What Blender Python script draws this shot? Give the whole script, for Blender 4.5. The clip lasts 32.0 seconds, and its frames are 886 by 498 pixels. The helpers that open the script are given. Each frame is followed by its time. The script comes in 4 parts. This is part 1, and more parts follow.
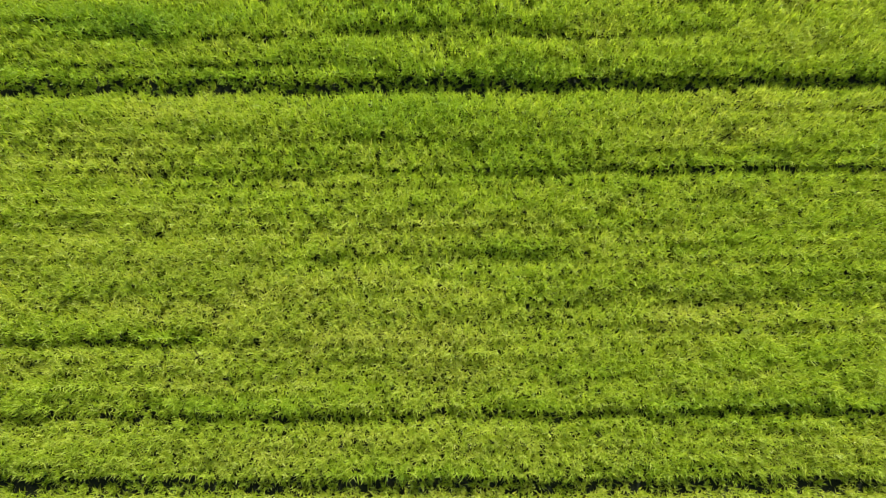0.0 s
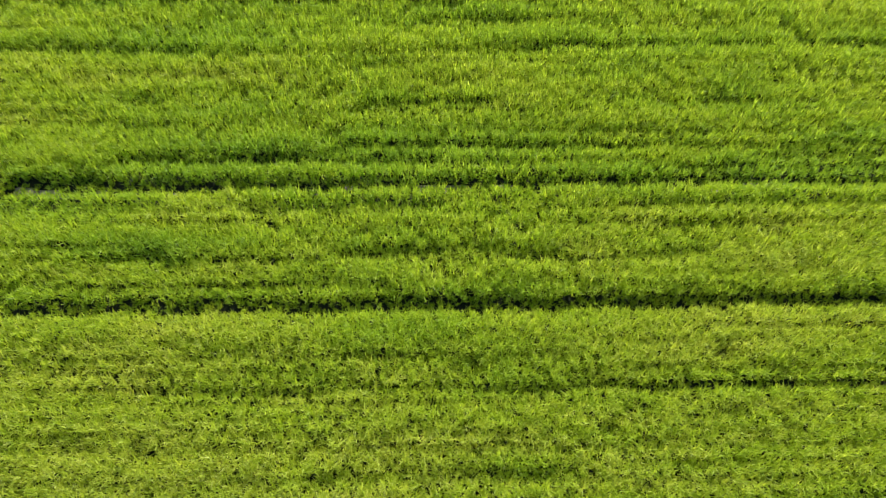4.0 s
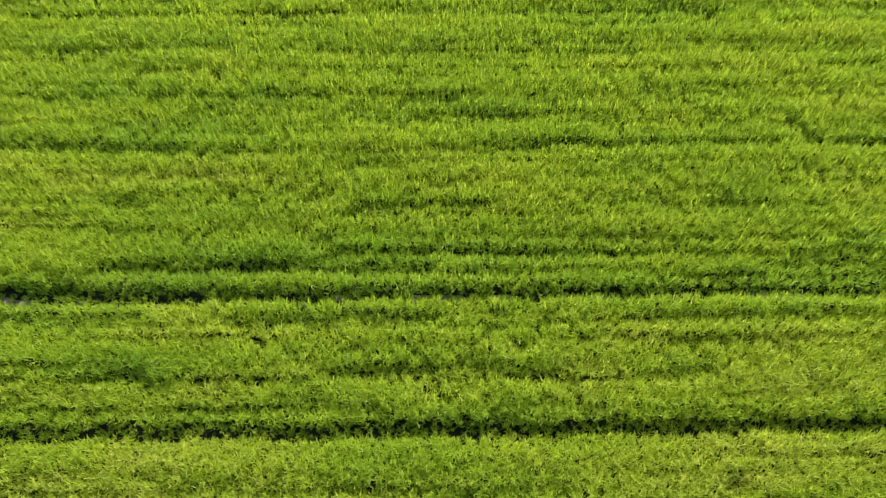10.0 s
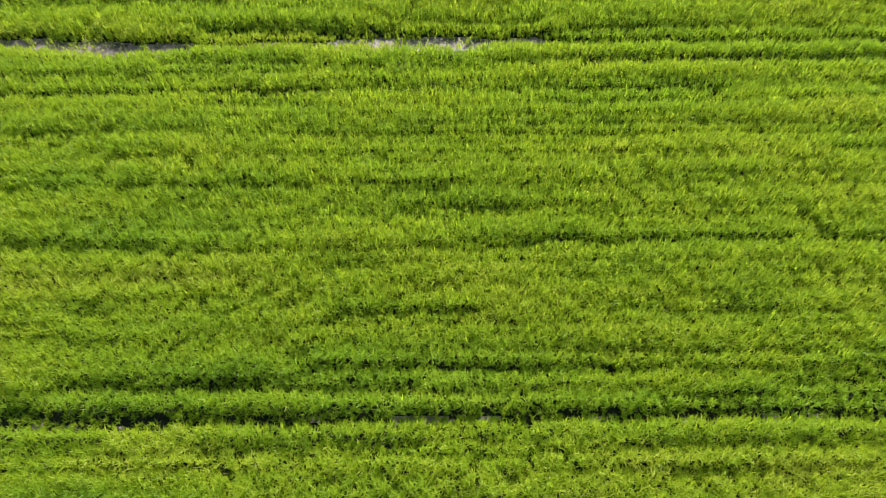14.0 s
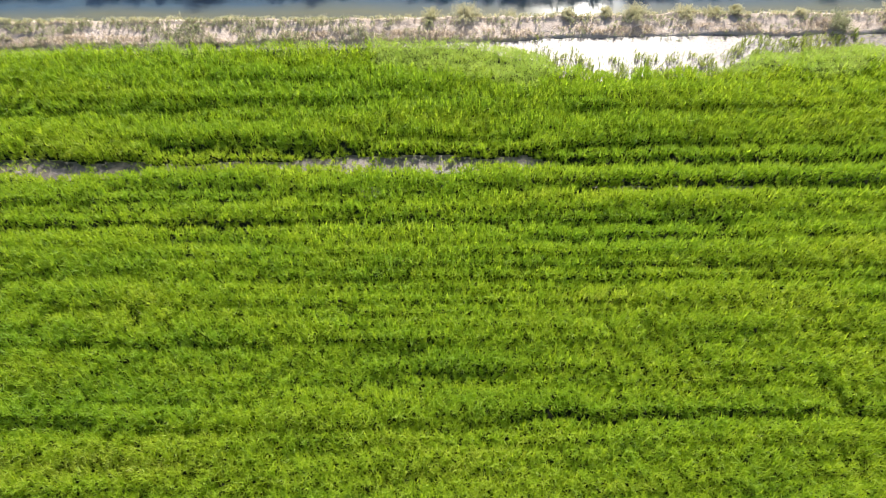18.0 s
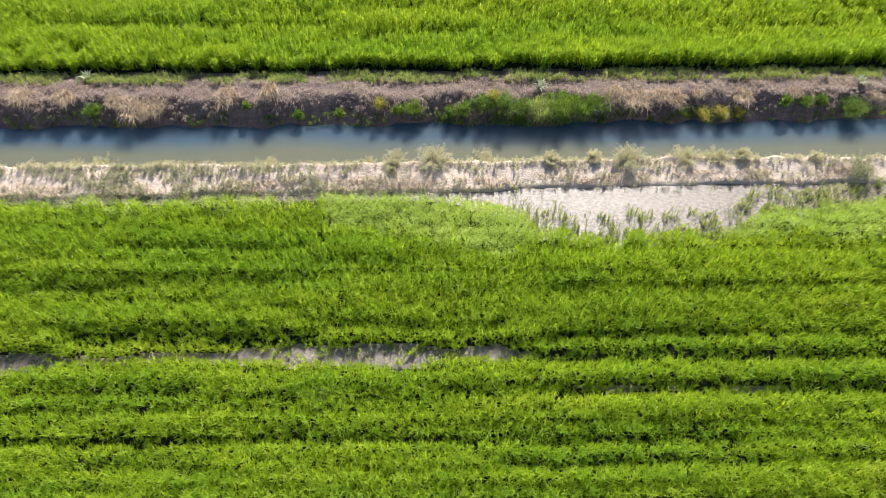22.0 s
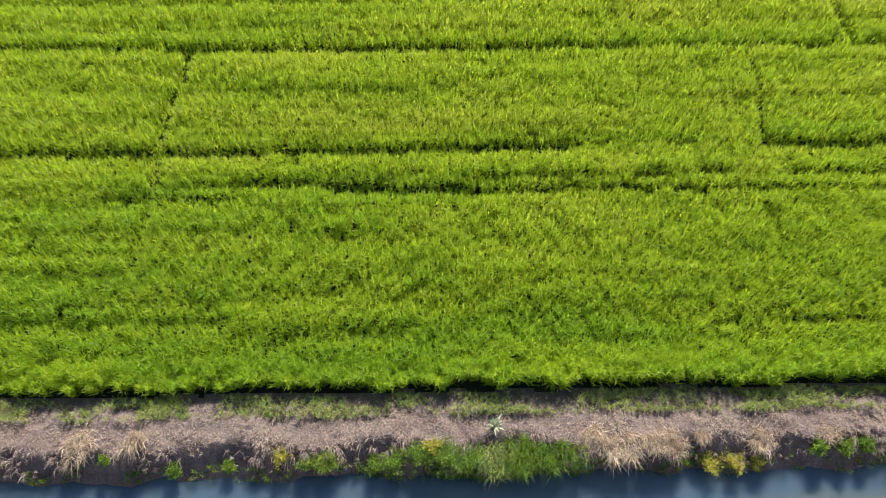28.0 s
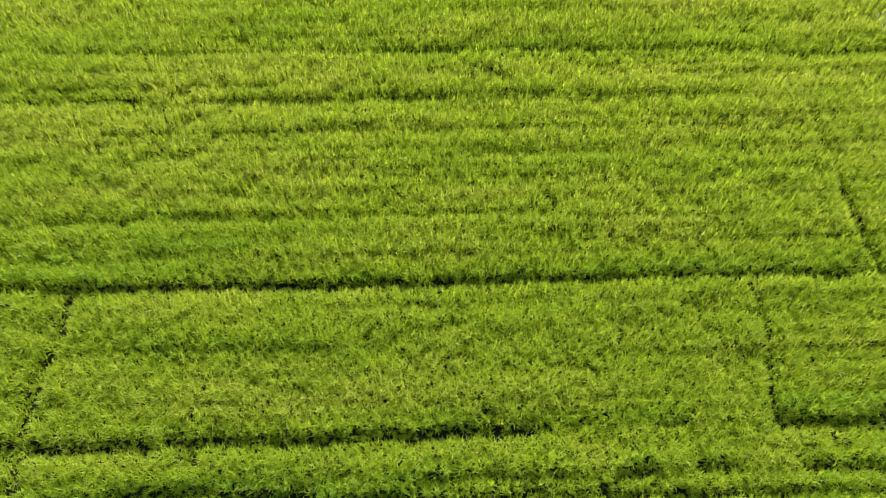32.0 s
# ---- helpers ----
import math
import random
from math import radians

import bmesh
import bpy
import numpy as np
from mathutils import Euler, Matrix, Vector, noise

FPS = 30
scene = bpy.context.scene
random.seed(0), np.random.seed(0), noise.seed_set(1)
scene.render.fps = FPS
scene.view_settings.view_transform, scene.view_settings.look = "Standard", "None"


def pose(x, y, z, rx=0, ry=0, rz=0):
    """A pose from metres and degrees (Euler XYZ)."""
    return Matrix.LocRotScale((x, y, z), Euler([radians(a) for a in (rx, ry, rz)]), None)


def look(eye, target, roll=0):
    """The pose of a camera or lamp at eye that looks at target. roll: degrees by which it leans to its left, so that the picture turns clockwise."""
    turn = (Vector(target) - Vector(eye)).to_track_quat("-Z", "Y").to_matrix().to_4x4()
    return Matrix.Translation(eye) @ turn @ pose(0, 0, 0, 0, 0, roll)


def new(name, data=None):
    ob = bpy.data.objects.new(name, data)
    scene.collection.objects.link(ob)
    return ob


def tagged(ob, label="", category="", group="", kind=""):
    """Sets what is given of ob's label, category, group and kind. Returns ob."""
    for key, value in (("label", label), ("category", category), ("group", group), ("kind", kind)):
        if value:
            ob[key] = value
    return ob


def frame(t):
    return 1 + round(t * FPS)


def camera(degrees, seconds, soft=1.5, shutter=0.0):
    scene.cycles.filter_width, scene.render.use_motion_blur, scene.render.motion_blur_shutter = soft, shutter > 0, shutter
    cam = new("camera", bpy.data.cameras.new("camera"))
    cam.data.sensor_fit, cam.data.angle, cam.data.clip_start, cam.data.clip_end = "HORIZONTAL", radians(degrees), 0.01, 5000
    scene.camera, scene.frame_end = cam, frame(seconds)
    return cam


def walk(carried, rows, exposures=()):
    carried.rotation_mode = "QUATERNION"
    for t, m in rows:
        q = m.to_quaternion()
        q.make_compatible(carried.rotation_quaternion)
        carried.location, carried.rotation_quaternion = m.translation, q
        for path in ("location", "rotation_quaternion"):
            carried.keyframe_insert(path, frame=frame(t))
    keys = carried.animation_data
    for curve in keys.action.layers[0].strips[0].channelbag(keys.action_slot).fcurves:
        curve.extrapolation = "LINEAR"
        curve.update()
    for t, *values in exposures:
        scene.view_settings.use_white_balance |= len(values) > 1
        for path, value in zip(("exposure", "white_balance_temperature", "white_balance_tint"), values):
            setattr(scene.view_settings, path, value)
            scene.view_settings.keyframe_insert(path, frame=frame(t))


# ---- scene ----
cam = camera(61.0, 32.0, soft=0.9)
# seconds, x, y, z, tilt up from straight down, lean, turn to the left
PATH = [
    (0, 0.001, 0.054, 19.561, 11.445, 0.149, 0.187),
    (1, 0.005, -0.094, 19.570, 15.242, 0.048, 0.294),
    (2, 0.002, -0.184, 19.597, 19.747, 0.014, 0.245),
    (3, -0.026, -0.250, 19.648, 24.298, 0.138, 0.003),
    (4, -0.040, -0.341, 19.669, 28.714, 0.183, -0.116),
    (4.5, -0.046, -0.328, 19.704, 30.615, 0.210, -0.141),
    (6.5, -0.035, -0.066, 19.725, 31.625, 0.227, -0.157),
    (7, -0.033, 0.131, 19.732, 31.642, 0.224, -0.175),
    (8, -0.011, 0.652, 19.732, 31.697, 0.277, -0.176),
    (9, 0.031, 1.360, 19.794, 31.584, 0.264, -0.156),
    (10, 0.107, 2.185, 19.916, 31.363, 0.211, -0.070),
    (11, 0.233, 3.174, 20.108, 30.902, 0.048, 0.051),
    (12, 0.357, 4.048, 20.220, 30.885, -0.086, 0.150),
    (13, 0.539, 4.851, 20.132, 31.306, -0.361, 0.521),
    (13.5, 0.611, 5.293, 20.146, 31.438, -0.463, 0.626),
    (15.5, 0.743, 7.670, 20.288, 31.164, -0.157, 0.208),
    (16, 0.829, 8.368, 20.321, 31.143, -0.172, 0.246),
    (17, 1.047, 9.965, 20.445, 30.824, -0.226, 0.348),
    (18, 1.291, 11.651, 20.520, 30.636, -0.245, 0.435),
    (19, 1.534, 13.390, 20.573, 30.501, -0.195, 0.401),
    (20, 1.792, 15.228, 20.643, 30.178, -0.072, 0.251),
    (21, 2.049, 17.012, 20.612, 30.143, 0.122, 0.065),
    (22, 2.340, 18.775, 20.537, 30.283, 0.142, 0.007),
    (23, 2.672, 20.528, 20.390, 30.613, 0.086, 0.074),
    (24, 2.993, 22.355, 20.231, 30.907, 0.030, 0.123),
    (24.5, 3.147, 23.274, 20.173, 31.001, -0.028, 0.157),
    (26.5, 3.846, 27.558, 20.266, 30.672, -0.176, 0.092),
    (27, 4.024, 28.712, 20.246, 30.770, -0.136, -0.010),
    (28, 4.352, 30.885, 20.214, 31.004, 0.014, -0.253),
    (29, 4.686, 33.099, 20.160, 31.261, 0.151, -0.550),
    (30, 5.160, 35.370, 20.163, 31.444, 0.037, -0.418),
    (31, 5.576, 37.780, 20.189, 31.477, 0.136, -0.549),
    (32, 6.066, 40.469, 20.211, 31.456, 0.040, -1.088),
]
ROWS = [(t, pose(x, y, z, 0, 0, turn) @ pose(0, 0, 0, tilt, 0, 0) @ pose(0, 0, 0, 0, 0, lean)) for t, x, y, z, tilt, lean, turn in PATH]
walk(cam, ROWS)

# ---- daylight ----
SUN_UP, SUN_TURN = 37.5, 12.0      # degrees: height, and turn from +y towards +x
world = bpy.data.worlds.new("world")
scene.world = world
world.use_nodes = True
sky = world.node_tree.nodes.new("ShaderNodeTexSky")
sky.sky_type, sky.sun_disc = "NISHITA", False
sky.sun_elevation, sky.sun_rotation = radians(SUN_UP), radians(SUN_TURN)
world.node_tree.links.new(sky.outputs[0], world.node_tree.nodes["Background"].inputs[0])
world.node_tree.nodes["Background"].inputs[1].default_value = 0.0776
lamp = bpy.data.lights.new("sun", "SUN")
lamp.energy, lamp.angle, lamp.color = 4.5, radians(0.5), (1.0, 0.95, 0.86)
sun = new("sun", lamp)
up, turn = radians(SUN_UP), radians(SUN_TURN)
sun.matrix_world = look((0, 40, 60), Vector((0, 40, 60)) - Vector((math.sin(turn) * math.cos(up), math.cos(turn) * math.cos(up), math.sin(up))))
scene.view_settings.exposure = 1.33

# ---- materials ----
def nodes_of(name):
    m = bpy.data.materials.new(name)
    m.use_nodes = True
    nt = m.node_tree
    for n in list(nt.nodes):
        nt.nodes.remove(n)
    out = nt.nodes.new("ShaderNodeOutputMaterial")
    return m, nt, out


def node(nt, kind, **inputs):
    n = nt.nodes.new(kind)
    for k, v in inputs.items():
        n.inputs[k.replace("_", " ")].default_value = v
    return n


def noise_tex(nt, scale, detail=3.0, stretch=(1, 1, 1), rough=0.55):
    geo = nt.nodes.new("ShaderNodeNewGeometry")
    mp = nt.nodes.new("ShaderNodeMapping")
    mp.inputs["Scale"].default_value = stretch
    nt.links.new(geo.outputs["Position"], mp.inputs["Vector"])
    n = node(nt, "ShaderNodeTexNoise", Scale=scale, Detail=detail, Roughness=rough)
    nt.links.new(mp.outputs[0], n.inputs["Vector"])
    return n.outputs["Fac"]


def ramp(nt, fac, stops):
    r = nt.nodes.new("ShaderNodeValToRGB")
    els = r.color_ramp.elements
    while len(els) < len(stops):
        els.new(0.5)
    for e, (p, c) in zip(els, stops):
        e.position, e.color = p, (*c, 1)
    nt.links.new(fac, r.inputs[0])
    return r.outputs[0]


def blend(nt, fac, a, b, how="MIX"):
    m = nt.nodes.new("ShaderNodeMix")
    m.data_type, m.blend_type = "RGBA", how
    for sock, v in ((m.inputs[0], fac), (m.inputs[6], a), (m.inputs[7], b)):
        if isinstance(v, (int, float)):
            sock.default_value = v
        elif isinstance(v, tuple):
            sock.default_value = (*v, 1)
        else:
            nt.links.new(v, sock)
    return m.outputs[2]


def leaf_material(name, patch, island, light=1.0, thin=0.5, patch_scale=0.22, rough=0.42, ripe=False, gloss=0.15, warm=(1.25, 1.2, 0.6)):
    """Leaves: patch, the colours over the plot; island, the factors from leaf to leaf; thin, the share of light that comes through; ripe: the colour follows each plant's own ripeness."""
    m, nt, out = nodes_of(name)
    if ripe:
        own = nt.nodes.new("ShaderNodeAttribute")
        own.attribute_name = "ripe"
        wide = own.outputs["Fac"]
    else:
        wide = noise_tex(nt, patch_scale, 4.0, (0.55, 1.0, 0.2))
    colour = ramp(nt, wide, patch)
    geo = nt.nodes.new("ShaderNodeNewGeometry")
    per = ramp(nt, geo.outputs["Random Per Island"], island)
    colour = blend(nt, 1.0, colour, per, "MULTIPLY")
    p = node(nt, "ShaderNodeBsdfPrincipled", Roughness=rough)
    p.inputs["Specular IOR Level"].default_value = gloss
    nt.links.new(colour, p.inputs["Base Color"])
    tr = nt.nodes.new("ShaderNodeBsdfTranslucent")
    shine = blend(nt, 1.0, colour, tuple(c * light for c in warm), "MULTIPLY")
    nt.links.new(shine, tr.inputs["Color"])
    mix = nt.nodes.new("ShaderNodeMixShader")
    mix.inputs[0].default_value = thin
    nt.links.new(p.outputs[0], mix.inputs[1])
    nt.links.new(tr.outputs[0], mix.inputs[2])
    nt.links.new(mix.outputs[0], out.inputs[0])
    return m


def soil_material(name, stops, scale=2.0, rough=0.9, bump=0.4, fine=18.0, spec=0.2, wet=None):
    m, nt, out = nodes_of(name)
    a = noise_tex(nt, scale, 5.0)
    b = noise_tex(nt, fine, 4.0)
    colour = blend(nt, 0.45, ramp(nt, a, stops), ramp(nt, b, stops), "MIX")
    p = node(nt, "ShaderNodeBsdfPrincipled", Roughness=rough)
    p.inputs["Specular IOR Level"].default_value = spec
    nt.links.new(colour, p.inputs["Base Color"])
    bu = node(nt, "ShaderNodeBump", Strength=bump, Distance=0.05)
    nt.links.new(b, bu.inputs["Height"])
    nt.links.new(bu.outputs[0], p.inputs["Normal"])
    if wet:
        r = ramp(nt, a, [(0.42, (wet,) * 3), (0.58, (rough,) * 3)])
        nt.links.new(r, p.inputs["Roughness"])
    nt.links.new(p.outputs[0], out.inputs[0])
    return m


def water_material(name, dark_tone, pale, rough, bump, scale, across=None, spots=0.55, stretch=(0.4, 1.0, 1.0), ior=1.33, murk=0.0):
    """across: y of the lit and shaded sides; shade is put into colour."""
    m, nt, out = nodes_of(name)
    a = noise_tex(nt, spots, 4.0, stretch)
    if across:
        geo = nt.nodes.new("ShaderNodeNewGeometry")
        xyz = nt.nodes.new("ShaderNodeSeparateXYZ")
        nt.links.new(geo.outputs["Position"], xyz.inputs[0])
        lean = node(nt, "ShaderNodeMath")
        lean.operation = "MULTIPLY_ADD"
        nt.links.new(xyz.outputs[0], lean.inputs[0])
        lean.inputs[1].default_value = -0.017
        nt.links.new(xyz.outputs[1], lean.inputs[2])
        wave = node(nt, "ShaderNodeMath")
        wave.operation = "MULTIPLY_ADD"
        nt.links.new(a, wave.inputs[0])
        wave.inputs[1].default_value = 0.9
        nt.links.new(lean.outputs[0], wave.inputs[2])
        shade_fade = node(nt, "ShaderNodeMapRange")
        nt.links.new(wave.outputs[0], shade_fade.inputs[0])
        shade_fade.inputs[1].default_value, shade_fade.inputs[2].default_value = across[1] + 0.45, across[0] + 0.45
        a = shade_fade.outputs[0]
    colour = ramp(nt, a, [(0.3, dark_tone), (0.7, pale)])
    p = node(nt, "ShaderNodeBsdfPrincipled", Roughness=rough, IOR=ior)
    if murk:
        p.subsurface_method = "BURLEY"
        p.inputs["Subsurface Weight"].default_value = 1.0
        p.inputs["Subsurface Radius"].default_value = (0.7, 0.85, 1.0)
        p.inputs["Subsurface Scale"].default_value = murk
    nt.links.new(colour, p.inputs["Base Color"])
    b = noise_tex(nt, scale, 3.0, (1.0, 1.6, 1.0))
    bu = node(nt, "ShaderNodeBump", Strength=bump, Distance=0.03)
    nt.links.new(b, bu.inputs["Height"])
    nt.links.new(bu.outputs[0], p.inputs["Normal"])
    nt.links.new(p.outputs[0], out.inputs[0])
    return m


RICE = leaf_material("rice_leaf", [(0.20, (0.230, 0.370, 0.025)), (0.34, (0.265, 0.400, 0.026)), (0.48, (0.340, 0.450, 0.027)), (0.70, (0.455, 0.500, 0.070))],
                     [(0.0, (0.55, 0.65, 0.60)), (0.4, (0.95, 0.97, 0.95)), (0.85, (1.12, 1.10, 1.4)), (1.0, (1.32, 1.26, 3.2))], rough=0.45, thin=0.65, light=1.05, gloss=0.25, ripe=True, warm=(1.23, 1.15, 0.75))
WEED = leaf_material("pale_weed_leaf", [(0.35, (0.38, 0.50, 0.120)), (0.65, (0.48, 0.56, 0.165))],
                     [(0.0, (0.8, 0.84, 0.8)), (0.6, (1, 1, 1)), (1.0, (1.15, 1.12, 1.3))], rough=0.6, thin=0.6, light=1.1)
CANOPY = leaf_material("distant_rice", [(0.34, (0.045, 0.080, 0.005)), (0.5, (0.068, 0.098, 0.006)), (0.68, (0.090, 0.112, 0.008))],
                       [(0.0, (1, 1, 1)), (1.0, (1, 1, 1))], thin=0.1, patch_scale=1.2)
STRAW = leaf_material("dry_grass_blade", [(0.3, (0.36, 0.28, 0.245)), (0.5, (0.47, 0.38, 0.325)), (0.7, (0.52, 0.44, 0.35))],
                      [(0.0, (0.55, 0.53, 0.55)), (0.5, (0.86, 0.84, 0.86)), (0.85, (1.05, 1.03, 0.98)), (1.0, (1.3, 1.26, 1.2))], thin=0.3, patch_scale=0.7, rough=0.75, warm=(1.05, 1.0, 0.88))
HAY = leaf_material("golden_straw", [(0.3, (0.46, 0.36, 0.265)), (0.7, (0.58, 0.475, 0.355))],
                    [(0.0, (0.4, 0.38, 0.36)), (0.5, (0.9, 0.9, 0.9)), (1.0, (1.35, 1.3, 1.25))], thin=0.3, patch_scale=0.9, rough=0.7, warm=(1.05, 1.0, 0.88))
PALE = leaf_material("silvery_shrub_leaf", [(0.3, (0.54, 0.53, 0.33)), (0.7, (0.67, 0.64, 0.45))],
                     [(0.0, (0.75, 0.76, 0.72)), (0.6, (0.95, 0.95, 0.95)), (1.0, (1.15, 1.12, 1.2))], thin=0.55, patch_scale=0.8, rough=0.7, warm=(1.05, 1.0, 0.88))
BUSH = leaf_material("bright_bush_leaf", [(0.3, (0.085, 0.185, 0.022)), (0.7, (0.21, 0.29, 0.042))],
                     [(0.0, (0.4, 0.5, 0.5)), (0.6, (1, 1, 1)), (1.0, (1.4, 1.3, 1.4))], thin=0.45, patch_scale=0.6, rough=0.55)
BLEACHED = leaf_material("bleached_grass_blade", [(0.3, (0.58, 0.49, 0.39)), (0.7, (0.70, 0.62, 0.50))],
                          [(0.0, (0.5, 0.48, 0.46)), (0.5, (0.95, 0.95, 0.95)), (1.0, (1.3, 1.28, 1.25))], thin=0.35, patch_scale=0.9, rough=0.7, warm=(1.05, 1.0, 0.88))
MEADOW = leaf_material("bank_grass_blade", [(0.3, (0.23, 0.315, 0.085)), (0.7, (0.36, 0.395, 0.160))],
                       [(0.0, (0.5, 0.55, 0.5)), (0.6, (1, 1, 1)), (1.0, (1.4, 1.3, 1.5))], thin=0.45, patch_scale=0.9, rough=0.65)
AGAVE = leaf_material("grey_green_leaf", [(0.3, (0.36, 0.42, 0.27)), (0.7, (0.46, 0.50, 0.34))],
                      [(0.0, (0.8, 0.8, 0.8)), (1.0, (1.2, 1.2, 1.2))], thin=0.2, rough=0.5, warm=(1.05, 1.0, 0.88))
GOLDEN = leaf_material("yellow_bush_leaf", [(0.3, (0.34, 0.33, 0.05)), (0.7, (0.48, 0.43, 0.09))],
                       [(0.0, (0.4, 0.45, 0.5)), (0.6, (1, 1, 1)), (1.0, (1.3, 1.25, 1.4))], thin=0.45, patch_scale=0.6, rough=0.6)
SAGE = leaf_material("sage_grass_blade", [(0.3, (0.36, 0.39, 0.22)), (0.7, (0.47, 0.47, 0.31))],
                     [(0.0, (0.6, 0.62, 0.6)), (0.6, (0.95, 0.95, 0.95)), (1.0, (1.2, 1.16, 1.2))], thin=0.45, patch_scale=0.9, rough=0.7, warm=(1.05, 1.0, 0.88))
RUSSET = leaf_material("russet_shrub_leaf", [(0.3, (0.13, 0.095, 0.045)), (0.7, (0.22, 0.135, 0.095))],
                       [(0.0, (0.5, 0.5, 0.5)), (0.6, (1, 1, 1)), (1.0, (1.4, 1.3, 1.3))], thin=0.3, patch_scale=0.9, rough=0.75, warm=(1.05, 1.0, 0.88))
TWIG = soil_material("grey_brown_twig", [(0.3, (0.16, 0.12, 0.09)), (0.7, (0.30, 0.24, 0.18))], scale=6.0)
# dark mud, coloured near black so the gaps between plants look shaded
MUD = soil_material("shaded_field_mud", [(0.3, (0.012, 0.015, 0.009)), (0.7, (0.026, 0.030, 0.018))], spec=0.0, rough=1.0)
WETMUD = soil_material("pale_wet_mud", [(0.3, (0.13, 0.105, 0.09)), (0.7, (0.25, 0.205, 0.18))], scale=5.0, fine=26.0, rough=0.42, spec=0.5, bump=0.9)
SOIL = soil_material("dry_dike_soil", [(0.3, (0.33, 0.262, 0.220)), (0.5, (0.465, 0.378, 0.322)), (0.72, (0.54, 0.455, 0.390))], scale=3.0, bump=0.8)
BANK = soil_material("dark_bank_soil", [(0.3, (0.050, 0.038, 0.035)), (0.7, (0.20, 0.15, 0.135))], scale=3.0, bump=1.0)
# beige by the sunlit dike, blue where the far bank's shade is painted in
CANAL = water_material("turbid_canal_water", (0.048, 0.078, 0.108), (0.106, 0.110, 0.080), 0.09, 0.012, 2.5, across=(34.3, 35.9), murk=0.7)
FLOOD = water_material("shallow_flood_water", (0.040, 0.035, 0.033), (0.250, 0.198, 0.172), 0.34, 0.32, 30.0, spots=12.0, stretch=(0.7, 1.0, 1.0), ior=1.40)


# ---- helpers of this place ----
def mesh_from(name, verts, tris, mats, index=None, smooth=False):
    me = bpy.data.meshes.new(name)
    verts = np.asarray(verts, np.float32).reshape(-1, 3)
    tris = np.asarray(tris, np.int32)
    k = tris.shape[1]
    me.vertices.add(len(verts))
    me.vertices.foreach_set("co", verts.ravel())
    me.loops.add(tris.size)
    me.loops.foreach_set("vertex_index", tris.ravel())
    me.polygons.add(len(tris))
    me.polygons.foreach_set("loop_start", np.arange(len(tris), dtype=np.int32) * k)
    if index is not None:
        me.polygons.foreach_set("material_index", np.asarray(index, np.int32))
    me.polygons.foreach_set("use_smooth", np.full(len(tris), smooth))
    for m in mats:
        me.materials.append(m)
    me.update(calc_edges=True)
    return me


def lattice(w, h, seed):
    return np.random.default_rng(seed).random((h, w))


GRIDS = [lattice(256, 256, s) for s in range(12)]


def vnoise(x, y, seed):
    """Smooth noise from 0 to 1 over the plan."""
    g = GRIDS[seed]
    xi, yi = np.floor(x).astype(int), np.floor(y).astype(int)
    fx, fy = x - xi, y - yi
    fx, fy = fx * fx * (3 - 2 * fx), fy * fy * (3 - 2 * fy)
    a, b = g[yi % 256, xi % 256], g[yi % 256, (xi + 1) % 256]
    c, d = g[(yi + 1) % 256, xi % 256], g[(yi + 1) % 256, (xi + 1) % 256]
    return (a * (1 - fx) + b * fx) * (1 - fy) + (c * (1 - fx) + d * fx) * fy


# ---- the lie of the land: edges along the canal, y at x ----
def foot(x):
    return 32.92 + 0.028 * x + 0.14 * (vnoise(x / 1.3, x * 0, 0) - 0.5)


def dike_near(x):
    return foot(x) + 0.07 + 0.04 * (vnoise(x / 0.5, x * 0 + 3, 0) - 0.5)


def dike_far(x):
    return 34.02 + 0.020 * x + 0.14 * (vnoise(x / 0.5, x * 0 + 7, 0) - 0.5) + 0.10 * (vnoise(x / 2.1, x * 0 + 8, 0) - 0.5)


def water_near(x):
    return dike_far(x) + 0.12


def water_far(x):
    return 36.02 + 0.015 * x + 0.30 * (vnoise(x / 0.8, x * 0 + 15, 0) - 0.5)


def lip(x):
    return 36.75 + 0.020 * x + 0.40 * (vnoise(x / 1.1, x * 0 + 19, 0) - 0.5)


def berm(x):
    return 37.75 + 0.017 * x + 0.15 * (vnoise(x / 0.8, x * 0 + 23, 0) - 0.5)


def field_far(x):
    return 38.30 + 0.016 * x + 0.12 * (vnoise(x / 0.8, x * 0 + 27, 0) - 0.5)


def pond_edge(x):
    """Where the rice ends before the flooded corner."""
    e = np.interp(x, [1.5, 2.5, 4.1, 5.4, 6.5, 9.0, 11.4, 13.0, 17.0], [33.0, 32.9, 32.4, 31.75, 31.45, 31.40, 31.55, 32.2, 32.5]) + 0.5 * (vnoise(x / 0.6, x * 0 + 5, 10) - 0.5)
    return np.where(x > 1.5, e, 99)


def track_gap(x):
    """The flooded wheel track in the near plot: its middle and half width, y at x."""
    mid = np.interp(x, [-16, -11.5, -8, -4, 0, 5], [27.15, 26.85, 26.98, 27.08, 27.18, 27.15])
    half = np.interp(x, [-16, -13, -9.5, -8.6, -4.5, -3, 0, 2, 4, 5.2], [0.30, 0.36, 0.30, 0.08, 0.08, 0.26, 0.36, 0.28, 0.20, 0.0])
    return mid + 0.14 * (vnoise(x / 0.8, x * 0 + 9, 5) - 0.5), half * (0.65 + 0.7 * vnoise(x / 0.5, x * 0 + 6, 2))


WATER_Z = -0.25


